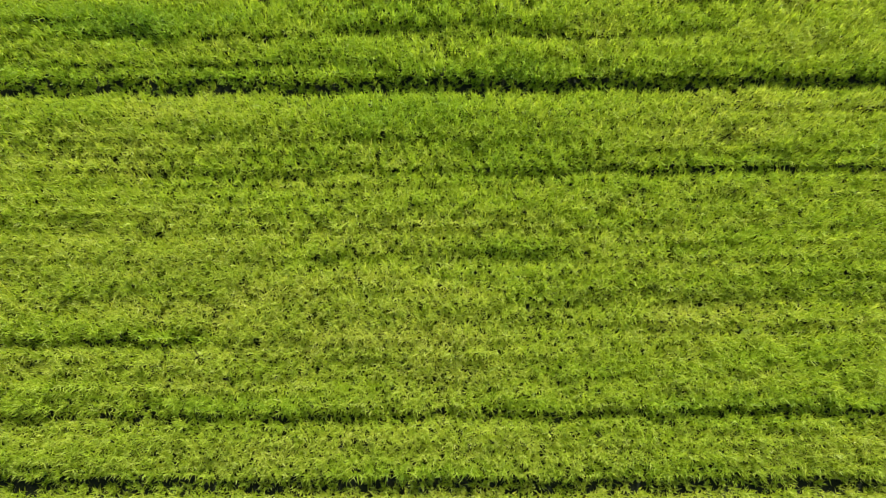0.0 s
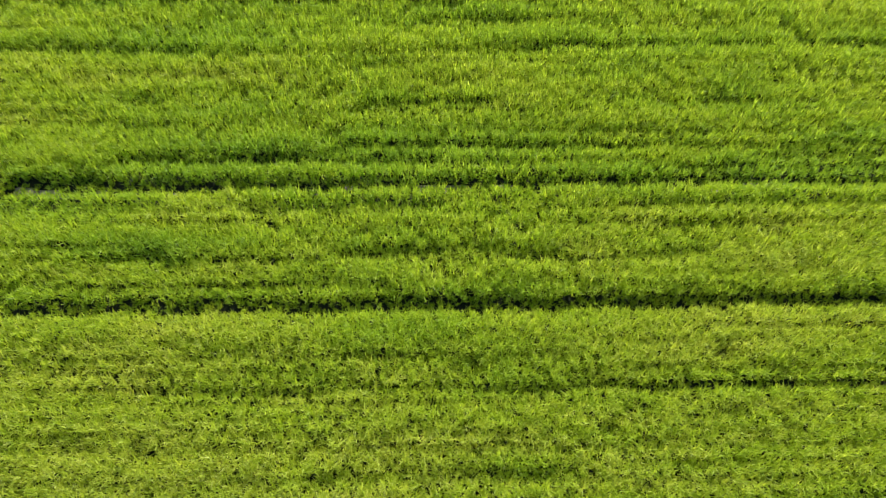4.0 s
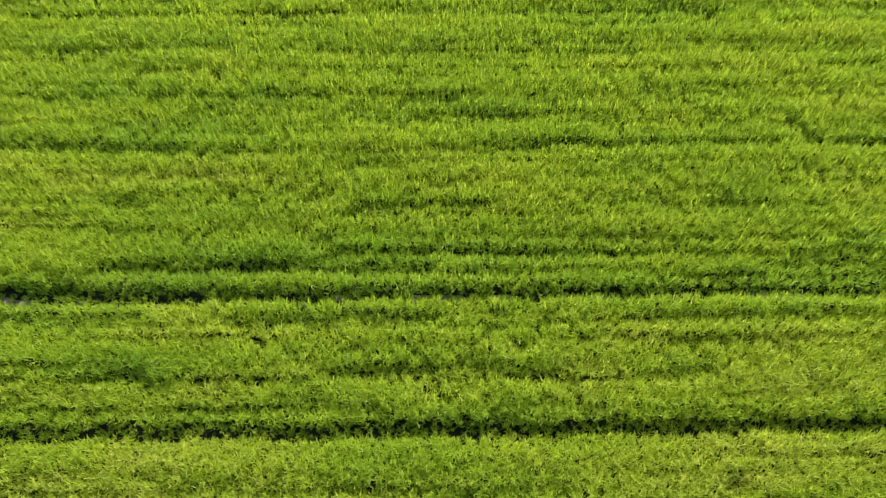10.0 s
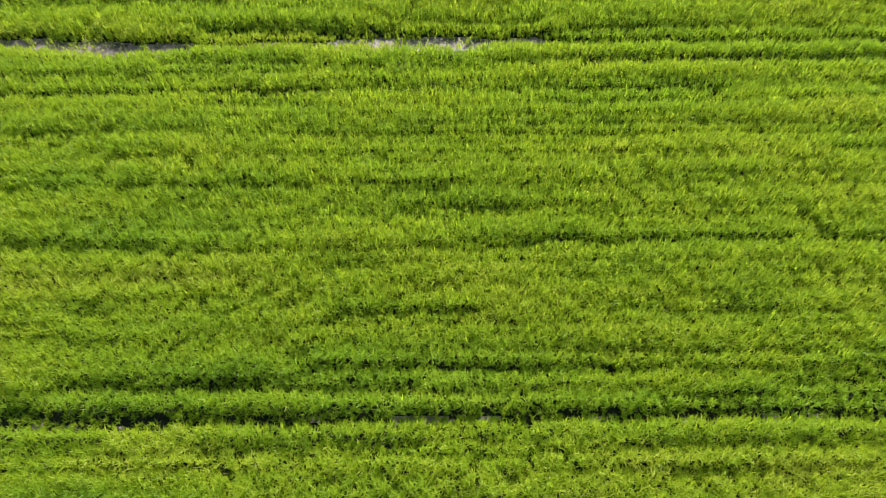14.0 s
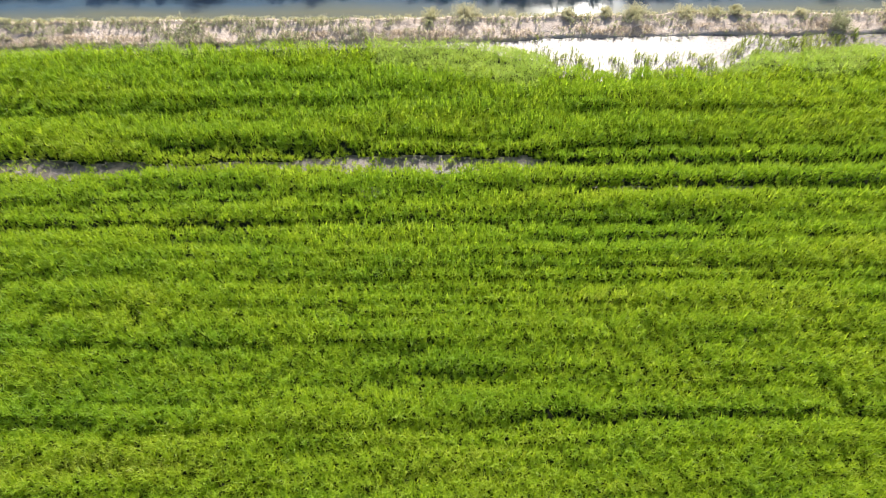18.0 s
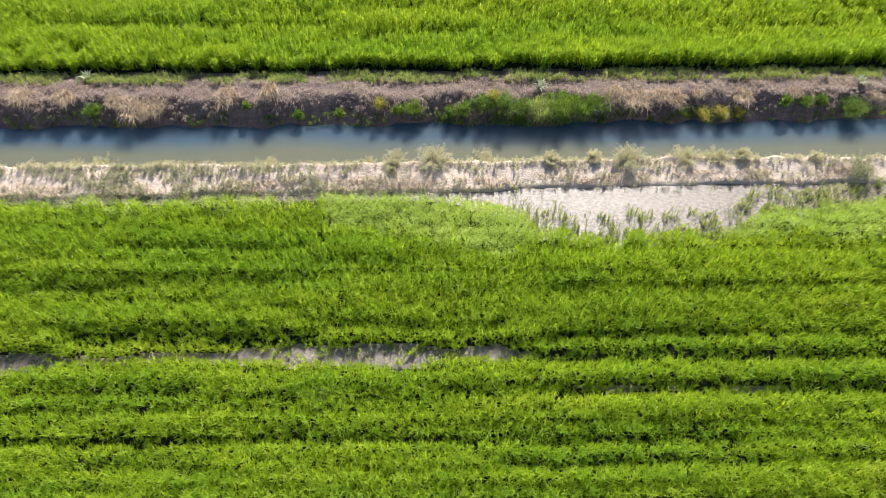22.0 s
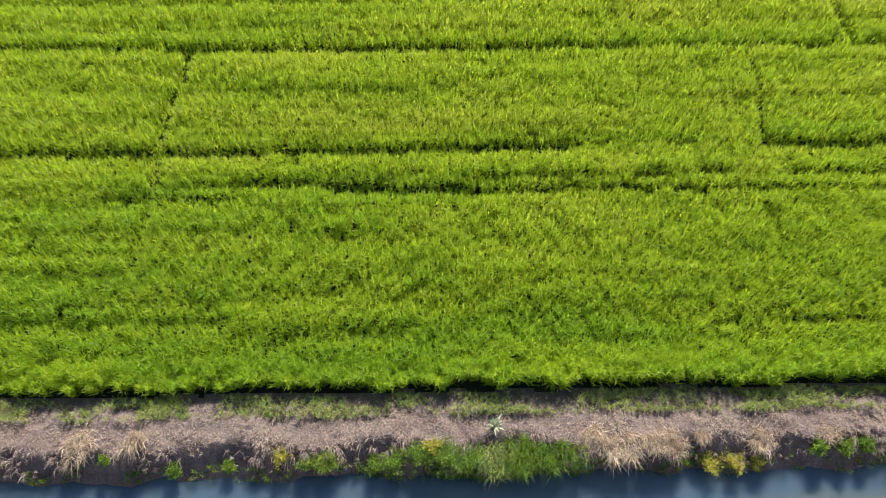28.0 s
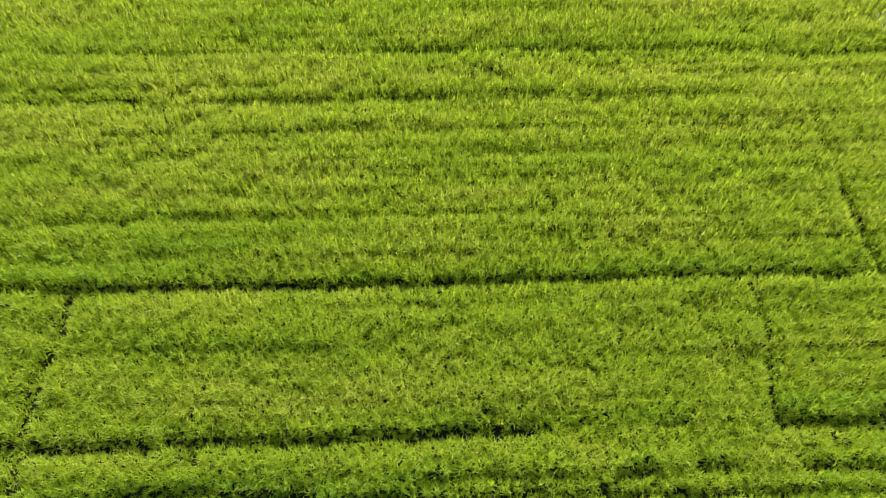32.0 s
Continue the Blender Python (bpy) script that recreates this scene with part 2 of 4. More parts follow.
def land(x, y):
    """Height of the ground."""
    x, y = np.asarray(x, float), np.asarray(y, float)
    z = np.zeros_like(x + y)
    edges = [foot(x), dike_near(x), dike_far(x), water_near(x), water_near(x) + 0.5, water_far(x) - 0.4, water_far(x), lip(x), berm(x), field_far(x)]
    tops = [0.0, 0.09, 0.25, WATER_Z, -0.6, -0.6, WATER_Z, 0.36, 0.16, 0.0]
    for a, b, za, zb in zip(edges, edges[1:], tops, tops[1:]):
        s = np.clip((y - a) / np.maximum(b - a, 0.01), 0, 1)
        z = np.where((y >= a) & (y < b), za + (zb - za) * s, z)
    rough = (vnoise(x / 0.22, y / 0.22, 1) - 0.5) * 0.07 + (vnoise(x / 1.2, y / 1.2, 2) - 0.5) * 0.08
    heaps = 0.20 * np.clip(vnoise(x / 0.55, y / 0.32, 10) - 0.35, 0, 1) * np.clip((y - edges[7] + 0.1) / 0.2, 0, 1) * np.clip((edges[8] + 0.2 - y) / 0.3, 0, 1)
    z = z + heaps
    inside = (y > edges[0]) & (y < edges[-1])
    shelf = 0.06 * ((y > 29.5) & (y < pond_edge(x) - 0.5) & (y < foot(x) - 0.4))
    shelf = shelf - 0.08 * ((x > 1.5) & (y > pond_edge(x) - 0.3) & (y < foot(x) - 0.05))
    return z + shelf + rough * np.where(inside, 1.0, 0.8)


def ground():
    xs = np.concatenate([[-2500, -600, -200, -80, -40], np.arange(-26, 32.01, 0.16), [45, 90, 200, 600, 2500]])
    ys = np.concatenate([[-2500, -600, -200, -60, -20], np.arange(-8, 12, 1.0), np.arange(12, 13, 0.1), np.arange(13, 25.5, 1.0), np.arange(25.7, 28, 0.08), [28.0, 29.0], np.arange(30, 32.4, 0.15), np.arange(32.4, 34.6, 0.06), np.arange(34.6, 39.5, 0.12), np.arange(40, 72, 1.0), [90, 150, 300, 800, 2800]])
    gx, gy = np.meshgrid(xs, ys)
    gz = land(gx, gy)
    n, m = gx.shape
    i = np.arange((n - 1) * m).reshape(n - 1, m)[:, :-1].ravel()
    quads = np.stack([i, i + 1, i + m + 1, i + m], 1)
    cx = (gx[:-1, :-1] + gx[1:, 1:]).ravel() / 2
    cy = (gy[:-1, :-1] + gy[1:, 1:]).ravel() / 2
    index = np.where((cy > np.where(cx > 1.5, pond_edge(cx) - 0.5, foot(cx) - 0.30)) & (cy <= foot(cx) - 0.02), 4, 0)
    index = np.where((np.abs(cy - 12.55 - 0.012 * cx) < 0.16) & (vnoise(cx / 0.6, cy / 0.2, 5) > 0.66), 4, index)
    index = np.where((np.abs(cy - 26.10) < 0.12) & (cx > 5.0) & (cx < 13.0) & (vnoise(cx / 0.5, cy / 0.2, 5) > 0.55), 4, index)
    index = np.where(np.hypot((cx + 1.25) / 0.5, (cy - 26.0) / 0.22) < 1, 4, index)
    mid, half = track_gap(cx)
    index = np.where((np.abs(cy - mid) < half + 0.05) & (cx < 5.2), 4, index)
    index = np.where((cy > foot(cx) - 0.02) & (cy < water_near(cx) + 0.3), 1, np.where((cy >= water_near(cx) + 0.3) & (cy < field_far(cx)), 2, index))
    outer = (np.abs(cx - 3) > 32) | (cy < -10) | (cy > 72)
    index = np.where(outer & (index == 0), 3, index)
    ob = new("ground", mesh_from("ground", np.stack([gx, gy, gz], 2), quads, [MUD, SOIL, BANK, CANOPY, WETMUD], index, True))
    tagged(ob, "muddy field soil with a pale dry dike and a dark canal bank", "ground", kind="structure")


ground()


def sheet(name, x0, x1, y0, y1, z, mat, step, label, category):
    xs, ys = np.arange(x0, x1 + 1e-6, step), np.linspace(y0, y1, max(2, int((y1 - y0) / step) + 1))
    gx, gy = np.meshgrid(xs, ys)
    n, m = gx.shape
    i = np.arange((n - 1) * m).reshape(n - 1, m)[:, :-1].ravel()
    ob = new(name, mesh_from(name, np.stack([gx, gy, gx * 0 + z], 2), np.stack([i, i + 1, i + m + 1, i + m], 1), [mat], None, True))
    return tagged(ob, label, category, kind="structure")


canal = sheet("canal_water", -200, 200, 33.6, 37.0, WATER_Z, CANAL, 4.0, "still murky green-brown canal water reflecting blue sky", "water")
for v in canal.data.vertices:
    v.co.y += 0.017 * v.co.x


flood = sheet("flood_water", 1.0, 31.0, 30.6, 33.9, 0.008, FLOOD, 1.5, "shallow glaring water over pale mud in the field corner", "water")
PUDDLE = water_material("brown_puddle_water", (0.07, 0.058, 0.045), (0.17, 0.145, 0.12), 0.36, 0.5, 24.0, spots=5.0)


def puddle():
    xs, us = np.arange(-22.0, 5.3, 0.12), np.linspace(-1, 1, 7)
    gx, gu = np.meshgrid(xs, us)
    mid, half = track_gap(gx)
    n, m = gx.shape
    i = np.arange((n - 1) * m).reshape(n - 1, m)[:, :-1].ravel()
    ob = new("puddle_water", mesh_from("puddle_water", np.stack([gx, mid + gu * half, gx * 0], 2), np.stack([i, i + 1, i + m + 1, i + m], 1), [PUDDLE], None, True))
    tagged(ob, "shallow grey water standing in a bare wheel track", "water", kind="structure")


puddle()

# ---- rice ----
# furrows, worn rows and wheel tracks where the crop is low: from x, y to x, y, half width, how deep (1 is bare)
FURROWS_SOUTH = [
    (-14.4, -0.5, 14.5, -0.08, 0.1, 0.75), (-5.4, 0.54, -3.7, 0.59, 0.1, 0.45), (2.1, 0.58, 5.2, 0.67, 0.07, 0.35), (-11.2, 1.41, -6.1, 1.44, 0.1, 0.7),
    (-9.9, 2.53, -5.6, 2.56, 0.08, 0.4), (1.7, 2.56, 14.8, 2.69, 0.08, 0.5), (-3.6, 3.69, -0.1, 3.74, 0.09, 0.5), (-0.1, 3.77, 3.3, 3.85, 0.12, 0.55),
    (-7.7, 5.88, -2.8, 5.98, 0.09, 0.55), (0.7, 6.0, 4.8, 6.08, 0.09, 0.6), (4.8, 6.08, 15.4, 6.24, 0.1, 0.75), (-15.9, 8.31, 15.9, 8.67, 0.17, 1.0),
    (-9.4, 9.95, -8.1, 9.96, 0.14, 0.6), (5.3, 10.07, 7.7, 10.12, 0.12, 0.6), (-3.2, 10.09, 0.0, 10.15, 0.11, 0.65), (0.8, 10.12, 3.4, 10.13, 0.1, 0.6),
]
FURROWS_MIDDLE = [
    (6.3, 11.0, 9.0, 11.04, 0.08, 0.4), (-16.7, 11.23, -10.5, 11.32, 0.08, 0.4), (-17.0, 11.67, -8.6, 11.72, 0.09, 0.65), (-6.2, 11.7, 0.1, 11.75, 0.09, 0.55),
    (5.0, 11.78, 17.5, 11.95, 0.09, 0.65), (-17.6, 12.41, -6.6, 12.48, 0.24, 1.0), (-6.6, 12.5, 17.7, 12.8, 0.15, 1.0), (7.0, 13.13, 17.9, 13.32, 0.1, 0.7),
    (-10.3, 13.35, -0.1, 13.42, 0.12, 0.85), (0.3, 13.37, 6.1, 13.42, 0.08, 0.5), (9.7, 13.54, 18.0, 13.65, 0.09, 0.6), (7.1, 13.95, 18.2, 14.09, 0.1, 0.55),
    (-3.3, 14.02, 7.1, 14.03, 0.11, 0.75),
]
FURROWS_OPEN = [
    (-2.7, 15.67, 1.8, 15.76, 0.11, 0.7), (8.7, 15.72, 10.2, 15.77, 0.1, 0.65), (-3.2, 17.2, -1.2, 17.24, 0.1, 0.5), (-16.6, 18.04, -8.3, 17.99, 0.1, 0.6),
    (1.0, 18.11, 3.2, 18.15, 0.1, 0.5), (3.2, 18.22, 18.3, 18.35, 0.1, 0.8), (-1.0, 19.44, 5.5, 19.5, 0.11, 0.5), (5.5, 19.5, 12.2, 19.57, 0.09, 0.45),
    (-17.3, 20.16, -3.8, 20.3, 0.09, 0.65), (13.6, 21.89, 19.5, 22.07, 0.1, 0.6), 
    (-1.7, 22.41, 0.1, 22.55, 0.1, 0.6), (-18.1, 22.47, -7.4, 22.57, 0.09, 0.45), (4.1, 22.44, 18.4, 22.61, 0.08, 0.45), (-7.9, 23.81, -3.8, 23.87, 0.1, 0.65),
    (4.0, 23.92, 10.9, 24.08, 0.11, 0.7), (10.9, 24.08, 18.9, 24.28, 0.09, 0.45),
]
FURROWS_WET = [
    (-15.7, 24.29, -3.3, 24.6, 0.13, 0.9), (4.7, 24.57, 10.9, 24.66, 0.12, 0.8), (-3.3, 24.62, 4.7, 24.62, 0.12, 0.75), (10.9, 24.66, 19.1, 24.86, 0.1, 0.5),
    (-15.6, 25.18, -4.5, 25.48, 0.11, 0.7), (-4.5, 25.49, 2.0, 25.59, 0.08, 0.35), (-10.0, 25.84, -4.5, 25.98, 0.13, 0.6), (-1.4, 25.99, 5.5, 26.09, 0.12, 0.6),
    (5.5, 26.05, 19.6, 26.24, 0.19, 0.95),
]
FURROWS_POND = [
    (4.9, 27.08, 19.9, 27.18, 0.17, 0.95), (-8.7, 27.54, -1.2, 27.65, 0.18, 0.75), (5.2, 27.67, 20.1, 27.92, 0.12, 0.7), (-1.2, 28.01, 4.2, 27.92, 0.14, 0.6),
    (-16.8, 28.94, -7.8, 29.1, 0.11, 0.6), (5.7, 29.18, 7.0, 29.23, 0.1, 0.5), (-7.6, 29.46, -0.9, 29.52, 0.1, 0.5), (-7.1, 30.52, -1.8, 30.64, 0.11, 0.6),
]
FURROWS_LANE = [
    (1.5, 40.02, 3.6, 40.09, 0.11, 0.5), (-13.2, 40.25, -1.9, 40.38, 0.09, 0.45), (14.2, 40.38, 21.2, 40.36, 0.09, 0.5), (-6.3, 44.71, -1.7, 44.76, 0.1, 0.8),
    (0.8, 45.01, 9.0, 45.05, 0.14, 0.85), (9.0, 45.08, 22.1, 45.18, 0.09, 0.75), (-4.1, 45.21, -2.2, 45.23, 0.08, 0.6), (-2.4, 45.33, 2.8, 45.26, 0.12, 0.8),
    (5.6, 45.57, 9.9, 45.6, 0.1, 0.55), (10.8, 45.63, 11.9, 45.66, 0.12, 0.8), (12.8, 45.75, 13.9, 45.81, 0.12, 0.9), (15.6, 45.73, 22.3, 45.87, 0.14, 0.9),
    (-10.9, 46.49, -1.4, 46.63, 0.15, 0.9), (-1.4, 46.65, 9.2, 46.84, 0.14, 0.95), (5.6, 46.92, 13.0, 46.97, 0.1, 0.6), (15.1, 46.92, 22.7, 47.04, 0.15, 0.85),
]
FURROWS_NORTH = [
    (-12.5, 51.44, 5.6, 51.42, 0.13, 0.95), (5.6, 51.4, 12.0, 51.51, 0.13, 0.85), (12.0, 51.56, 24.3, 51.65, 0.13, 0.95), (-5.8, 52.26, -3.9, 52.29, 0.12, 0.45),
    (-3.2, 52.42, 0.1, 52.54, 0.12, 0.45), (-13.3, 53.71, -7.3, 53.81, 0.09, 0.6), (-6.3, 53.78, -0.4, 53.84, 0.08, 0.55), (0.1, 53.81, 9.8, 53.89, 0.08, 0.45),
    (-14.1, 56.2, -6.9, 56.24, 0.09, 0.55), (-4.1, 56.25, -1.9, 56.32, 0.09, 0.5), (7.9, 56.31, 12.1, 56.39, 0.09, 0.45),
    (1.8, 57.61, 5.9, 57.7, 0.09, 0.5), (-14.9, 58.82, -4.0, 58.92, 0.11, 0.75), (-1.7, 58.87, 17.3, 58.93, 0.1, 0.6), (19.0, 60.8, 27.5, 61.04, 0.12, 0.7),
    (-15.7, 61.25, 19.1, 61.18, 0.12, 0.6),
]
TRACK_FIRST = (-15.0, -2.08, 15.0, -1.86, 0.15, 1.0)
# small hollows: x, y, reach along x, reach along y
HOLLOWS_SOUTH = [
    (-10.0, 6.54, 0.61, 0.19), (7.7, 7.05, 0.38, 0.33), (0.8, 6.69, 0.23, 0.32), (-3.1, 2.02, 0.29, 0.21), (2.5, 2.06, 0.58, 0.29), (5.7, 0.33, 0.42, 0.16), (7.7, 0.75, 0.28, 0.14),
    (-10.4, 0.85, 0.43, 0.21), (6.6, 13.30, 0.44, 0.34), (7.3, 13.99, 0.29, 0.22), (-7.2, 12.63, 0.52, 0.25), (-11.2, 21.79, 0.36, 0.31), (-10.4, 21.49, 0.32, 0.22), (-10.8, 20.85, 0.39, 0.21),
    (-9.9, 20.07, 0.21, 0.24), (12.3, 21.37, 0.21, 0.13), (-8.5, 17.95, 0.27, 0.26), (-2.4, 17.27, 0.41, 0.25), (-1.25, 26.0, 0.45, 0.22),
]
HOLLOWS_NORTH = [
    (-4.1, 59.42, 0.25, 0.24), (-6.2, 59.38, 0.34, 0.21), (-5.3, 55.21, 0.35, 0.26), (-4.0, 55.20, 0.31, 0.26), (15.8, 51.62, 0.33, 0.31), (15.5, 47.21, 0.26, 0.25), (5.3, 49.78, 0.16, 0.18), (18.1, 47.19, 0.41, 0.22),
]
# lanes along y: from x, y to x, y, half width, how deep
LANES = [
    (15.70, 51.4, 15.50, 48.7, 0.09, 0.75), (15.50, 48.7, 15.25, 46.9, 0.10, 0.85), (15.0, 46.0, 14.6, 44.6, 0.07, 0.40), (14.60, 44.6, 15.0, 43.0, 0.08, 0.60), (14.2, 43.0, 13.9, 41.5, 0.07, 0.35),
    (-4.65, 51.4, -5.05, 48.4, 0.14, 0.90), (-5.05, 48.4, -5.05, 45.3, 0.12, 0.85), (-5.05, 45.3, -4.95, 42.0, 0.11, 0.65),
    (19.20, 58.4, 19.36, 55.0, 0.09, 0.60), (19.36, 55.0, 19.56, 51.8, 0.10, 0.75),
]
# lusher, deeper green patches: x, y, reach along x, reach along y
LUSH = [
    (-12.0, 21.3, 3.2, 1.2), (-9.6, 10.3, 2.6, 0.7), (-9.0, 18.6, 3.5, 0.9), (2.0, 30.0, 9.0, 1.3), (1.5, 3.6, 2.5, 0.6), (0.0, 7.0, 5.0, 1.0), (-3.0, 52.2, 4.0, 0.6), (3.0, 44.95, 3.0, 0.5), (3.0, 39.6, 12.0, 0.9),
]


def sunken(x, y, furrows, lanes, hollows):
    """How low the crop stands, 0 to 1, and how near it is to the north side of a furrow."""
    low, by = np.zeros_like(x), np.zeros_like(x)
    wob = (vnoise(x / 0.6, y * 0 + 31, 3) - 0.5) * 0.12 + (vnoise(x / 3.0, y * 0 + 35, 3) - 0.5) * 0.06
    lapse = vnoise(x / 0.9, y / 0.5, 2)
    for xa, ya, xb, yb, w, k in furrows:
        k = min(k + 0.12, max(k, 0.90))
        near = (np.abs(y - (ya + yb) / 2) < 1.6) & (x > xa - 0.4) & (x < xb + 0.4)
        px, py = x[near], y[near]
        d = py - ya - (yb - ya) * (px - xa) / (xb - xa) - wob[near]
        ends = np.clip((px - xa + 0.3) / 0.5, 0, 1) * np.clip((xb + 0.3 - px) / 0.5, 0, 1)
        give = 1.0 if k > 0.85 else np.clip(0.60 + 1.0 * lapse[near], 0, 1)
        low[near] = np.maximum(low[near], k * ends * give * np.clip(2.0 - np.abs(d) / w, 0, 1))
        by[near] = np.maximum(by[near], k * ends * np.clip(1 - np.abs(d - 0.25) / 0.7, 0, 1))
    side = (vnoise(x * 0 + 41, y / 0.7, 3) - 0.5) * 0.2
    for xa, ya, xb, yb, w, k in lanes:
        near = (y < ya) & (y > yb) & (np.abs(x - (xa + xb) / 2) < 1.2)
        d = np.abs(x[near] - xa - (xb - xa) * (y[near] - ya) / (yb - ya) - side[near]) / w
        low[near] = np.maximum(low[near], min(1.2 * k, 1.0) * np.clip(2.0 - d, 0, 1) * np.clip(0.65 + 0.9 * lapse[near], 0, 1))
    for hx, hy, wx, wy in hollows:
        low = np.maximum(low, 0.62 * np.clip(1.5 - np.hypot((x - hx) / wx, (y - hy) / wy), 0, 1))
    return low, by


def blades(x, y, z, height, count, reach, width, seed, droop=0.35, base=0.10, lean=0.0, floor=0.02, flat=1.0):
    """Tufts of bent leaves at x, y, z: vertices and triangles. reach: how far the tips stand out; lean: a push towards -y."""
    r = np.random.default_rng(seed)
    X, Y, Z, H = (np.repeat(a, count) for a in (x, y, z, height))
    N = len(X)
    turn = r.random(N) * 2 * np.pi
    lie = r.random(N) ** flat
    L = H * (0.75 + 0.40 * r.random(N))
    out = reach * (0.25 + 0.9 * lie)
    bx, by = X + (r.random(N) - 0.5) * base, Y + (r.random(N) - 0.5) * base
    cx, sx = np.cos(turn), np.sin(turn)
    w = width * (0.7 + 0.6 * r.random(N)) * 0.5
    mz = Z + L * (0.90 - 0.30 * lie)
    tz = Z + L * (1.0 - droop * lie * (0.3 + 0.7 * r.random(N)))
    tilt = (r.random(N) - 0.5) * 1.4
    v = np.empty((N, 4, 3), np.float32)
    v[:, 0] = np.stack([bx, by, Z + floor], 1)
    mx, my = bx + cx * out * 0.40, by + sx * out * 0.40 - lean * L * 0.4
    v[:, 1] = np.stack([mx - sx * w, my + cx * w, mz + tilt * w], 1)
    v[:, 2] = np.stack([mx + sx * w, my - cx * w, mz - tilt * w], 1)
    bend = (r.random(N) - 0.5) * 0.7
    v[:, 3] = np.stack([bx + np.cos(turn + bend) * out, by + np.sin(turn + bend) * out - lean * L, tz], 1)
    b = np.arange(N, dtype=np.int32)[:, None] * 4
    t = np.concatenate([b + [[0, 2, 1]], b + [[1, 2, 3]]], 1).reshape(-1, 3)
    return v.reshape(-1, 3), t


def sprays(x, y, z, height, count, low, high, reach, width, steep, seed, clump=0.05):
    """Slender leaves, one pointed blade each, that spring outwards from plants at x, y, z between two shares of their height. steep: the flattest and the steepest rise, in degrees."""
    r = np.random.default_rng(seed)
    X, Y, Z, H = (np.repeat(a, count) for a in (x, y, z, height))
    N = len(X)
    turn = r.random(N) * 2 * np.pi
    c, s = np.cos(turn), np.sin(turn)
    rise = np.radians(steep[0] + (steep[1] - steep[0]) * r.random(N))
    L = reach * (0.5 + 0.9 * r.random(N)) * (0.35 + 1.1 * np.minimum(H, 0.6))
    off = clump * r.random(N)
    bx, by = X + c * off + (r.random(N) - 0.5) * 0.09, Y + s * off + (r.random(N) - 0.5) * 0.07
    bz = Z + H * (low + (high - low) * r.random(N))
    w = width * (0.7 + 0.6 * r.random(N)) * 0.5
    tilt = (r.random(N) - 0.5) * 1.5 * w
    out = L * np.cos(rise)
    v = np.empty((N, 3, 3), np.float32)
    v[:, 0] = np.stack([bx - s * w, by + c * w, bz + tilt], 1)
    v[:, 1] = np.stack([bx + s * w, by - c * w, bz - tilt], 1)
    v[:, 2] = np.stack([bx + c * out, by + s * out, bz + L * np.sin(rise)], 1)
    return v.reshape(-1, 3), np.arange(N * 3, dtype=np.int32).reshape(-1, 3)


def joined(a, b):
    return np.concatenate([a[0], b[0]]), np.concatenate([a[1], b[1] + len(a[0])])


def middle(y):
    """The line along which the crop is built blade by blade."""
    return np.interp(y, [0, 22, 33, 44, 64], [0.0, 0.0, 1.2, 2.8, 6.0])


def weedy(x, y):
    """How far pale weeds have taken over, 0 to 1."""
    wave = 0.9 * (vnoise(x / 0.8, y / 0.6, 11) - 0.5)
    left = np.minimum(np.clip((x + 1.6) / 0.5, 0, 1), np.clip((6.2 - x) / 1.5, 0, 1)) * np.clip((y - 30.7 + 0.1 * x + wave) / 0.4, 0, 1)
    strip = np.clip((y - 31.9 - 0.02 * x + wave) / 0.3, 0, 1) * (x < 3)
    right = np.clip((x - 9.5) / 2.0, 0, 1) * np.clip((y - 31.0 + wave) / 0.5, 0, 1)
    return np.clip(left + 0.5 * strip + right, 0, 1)


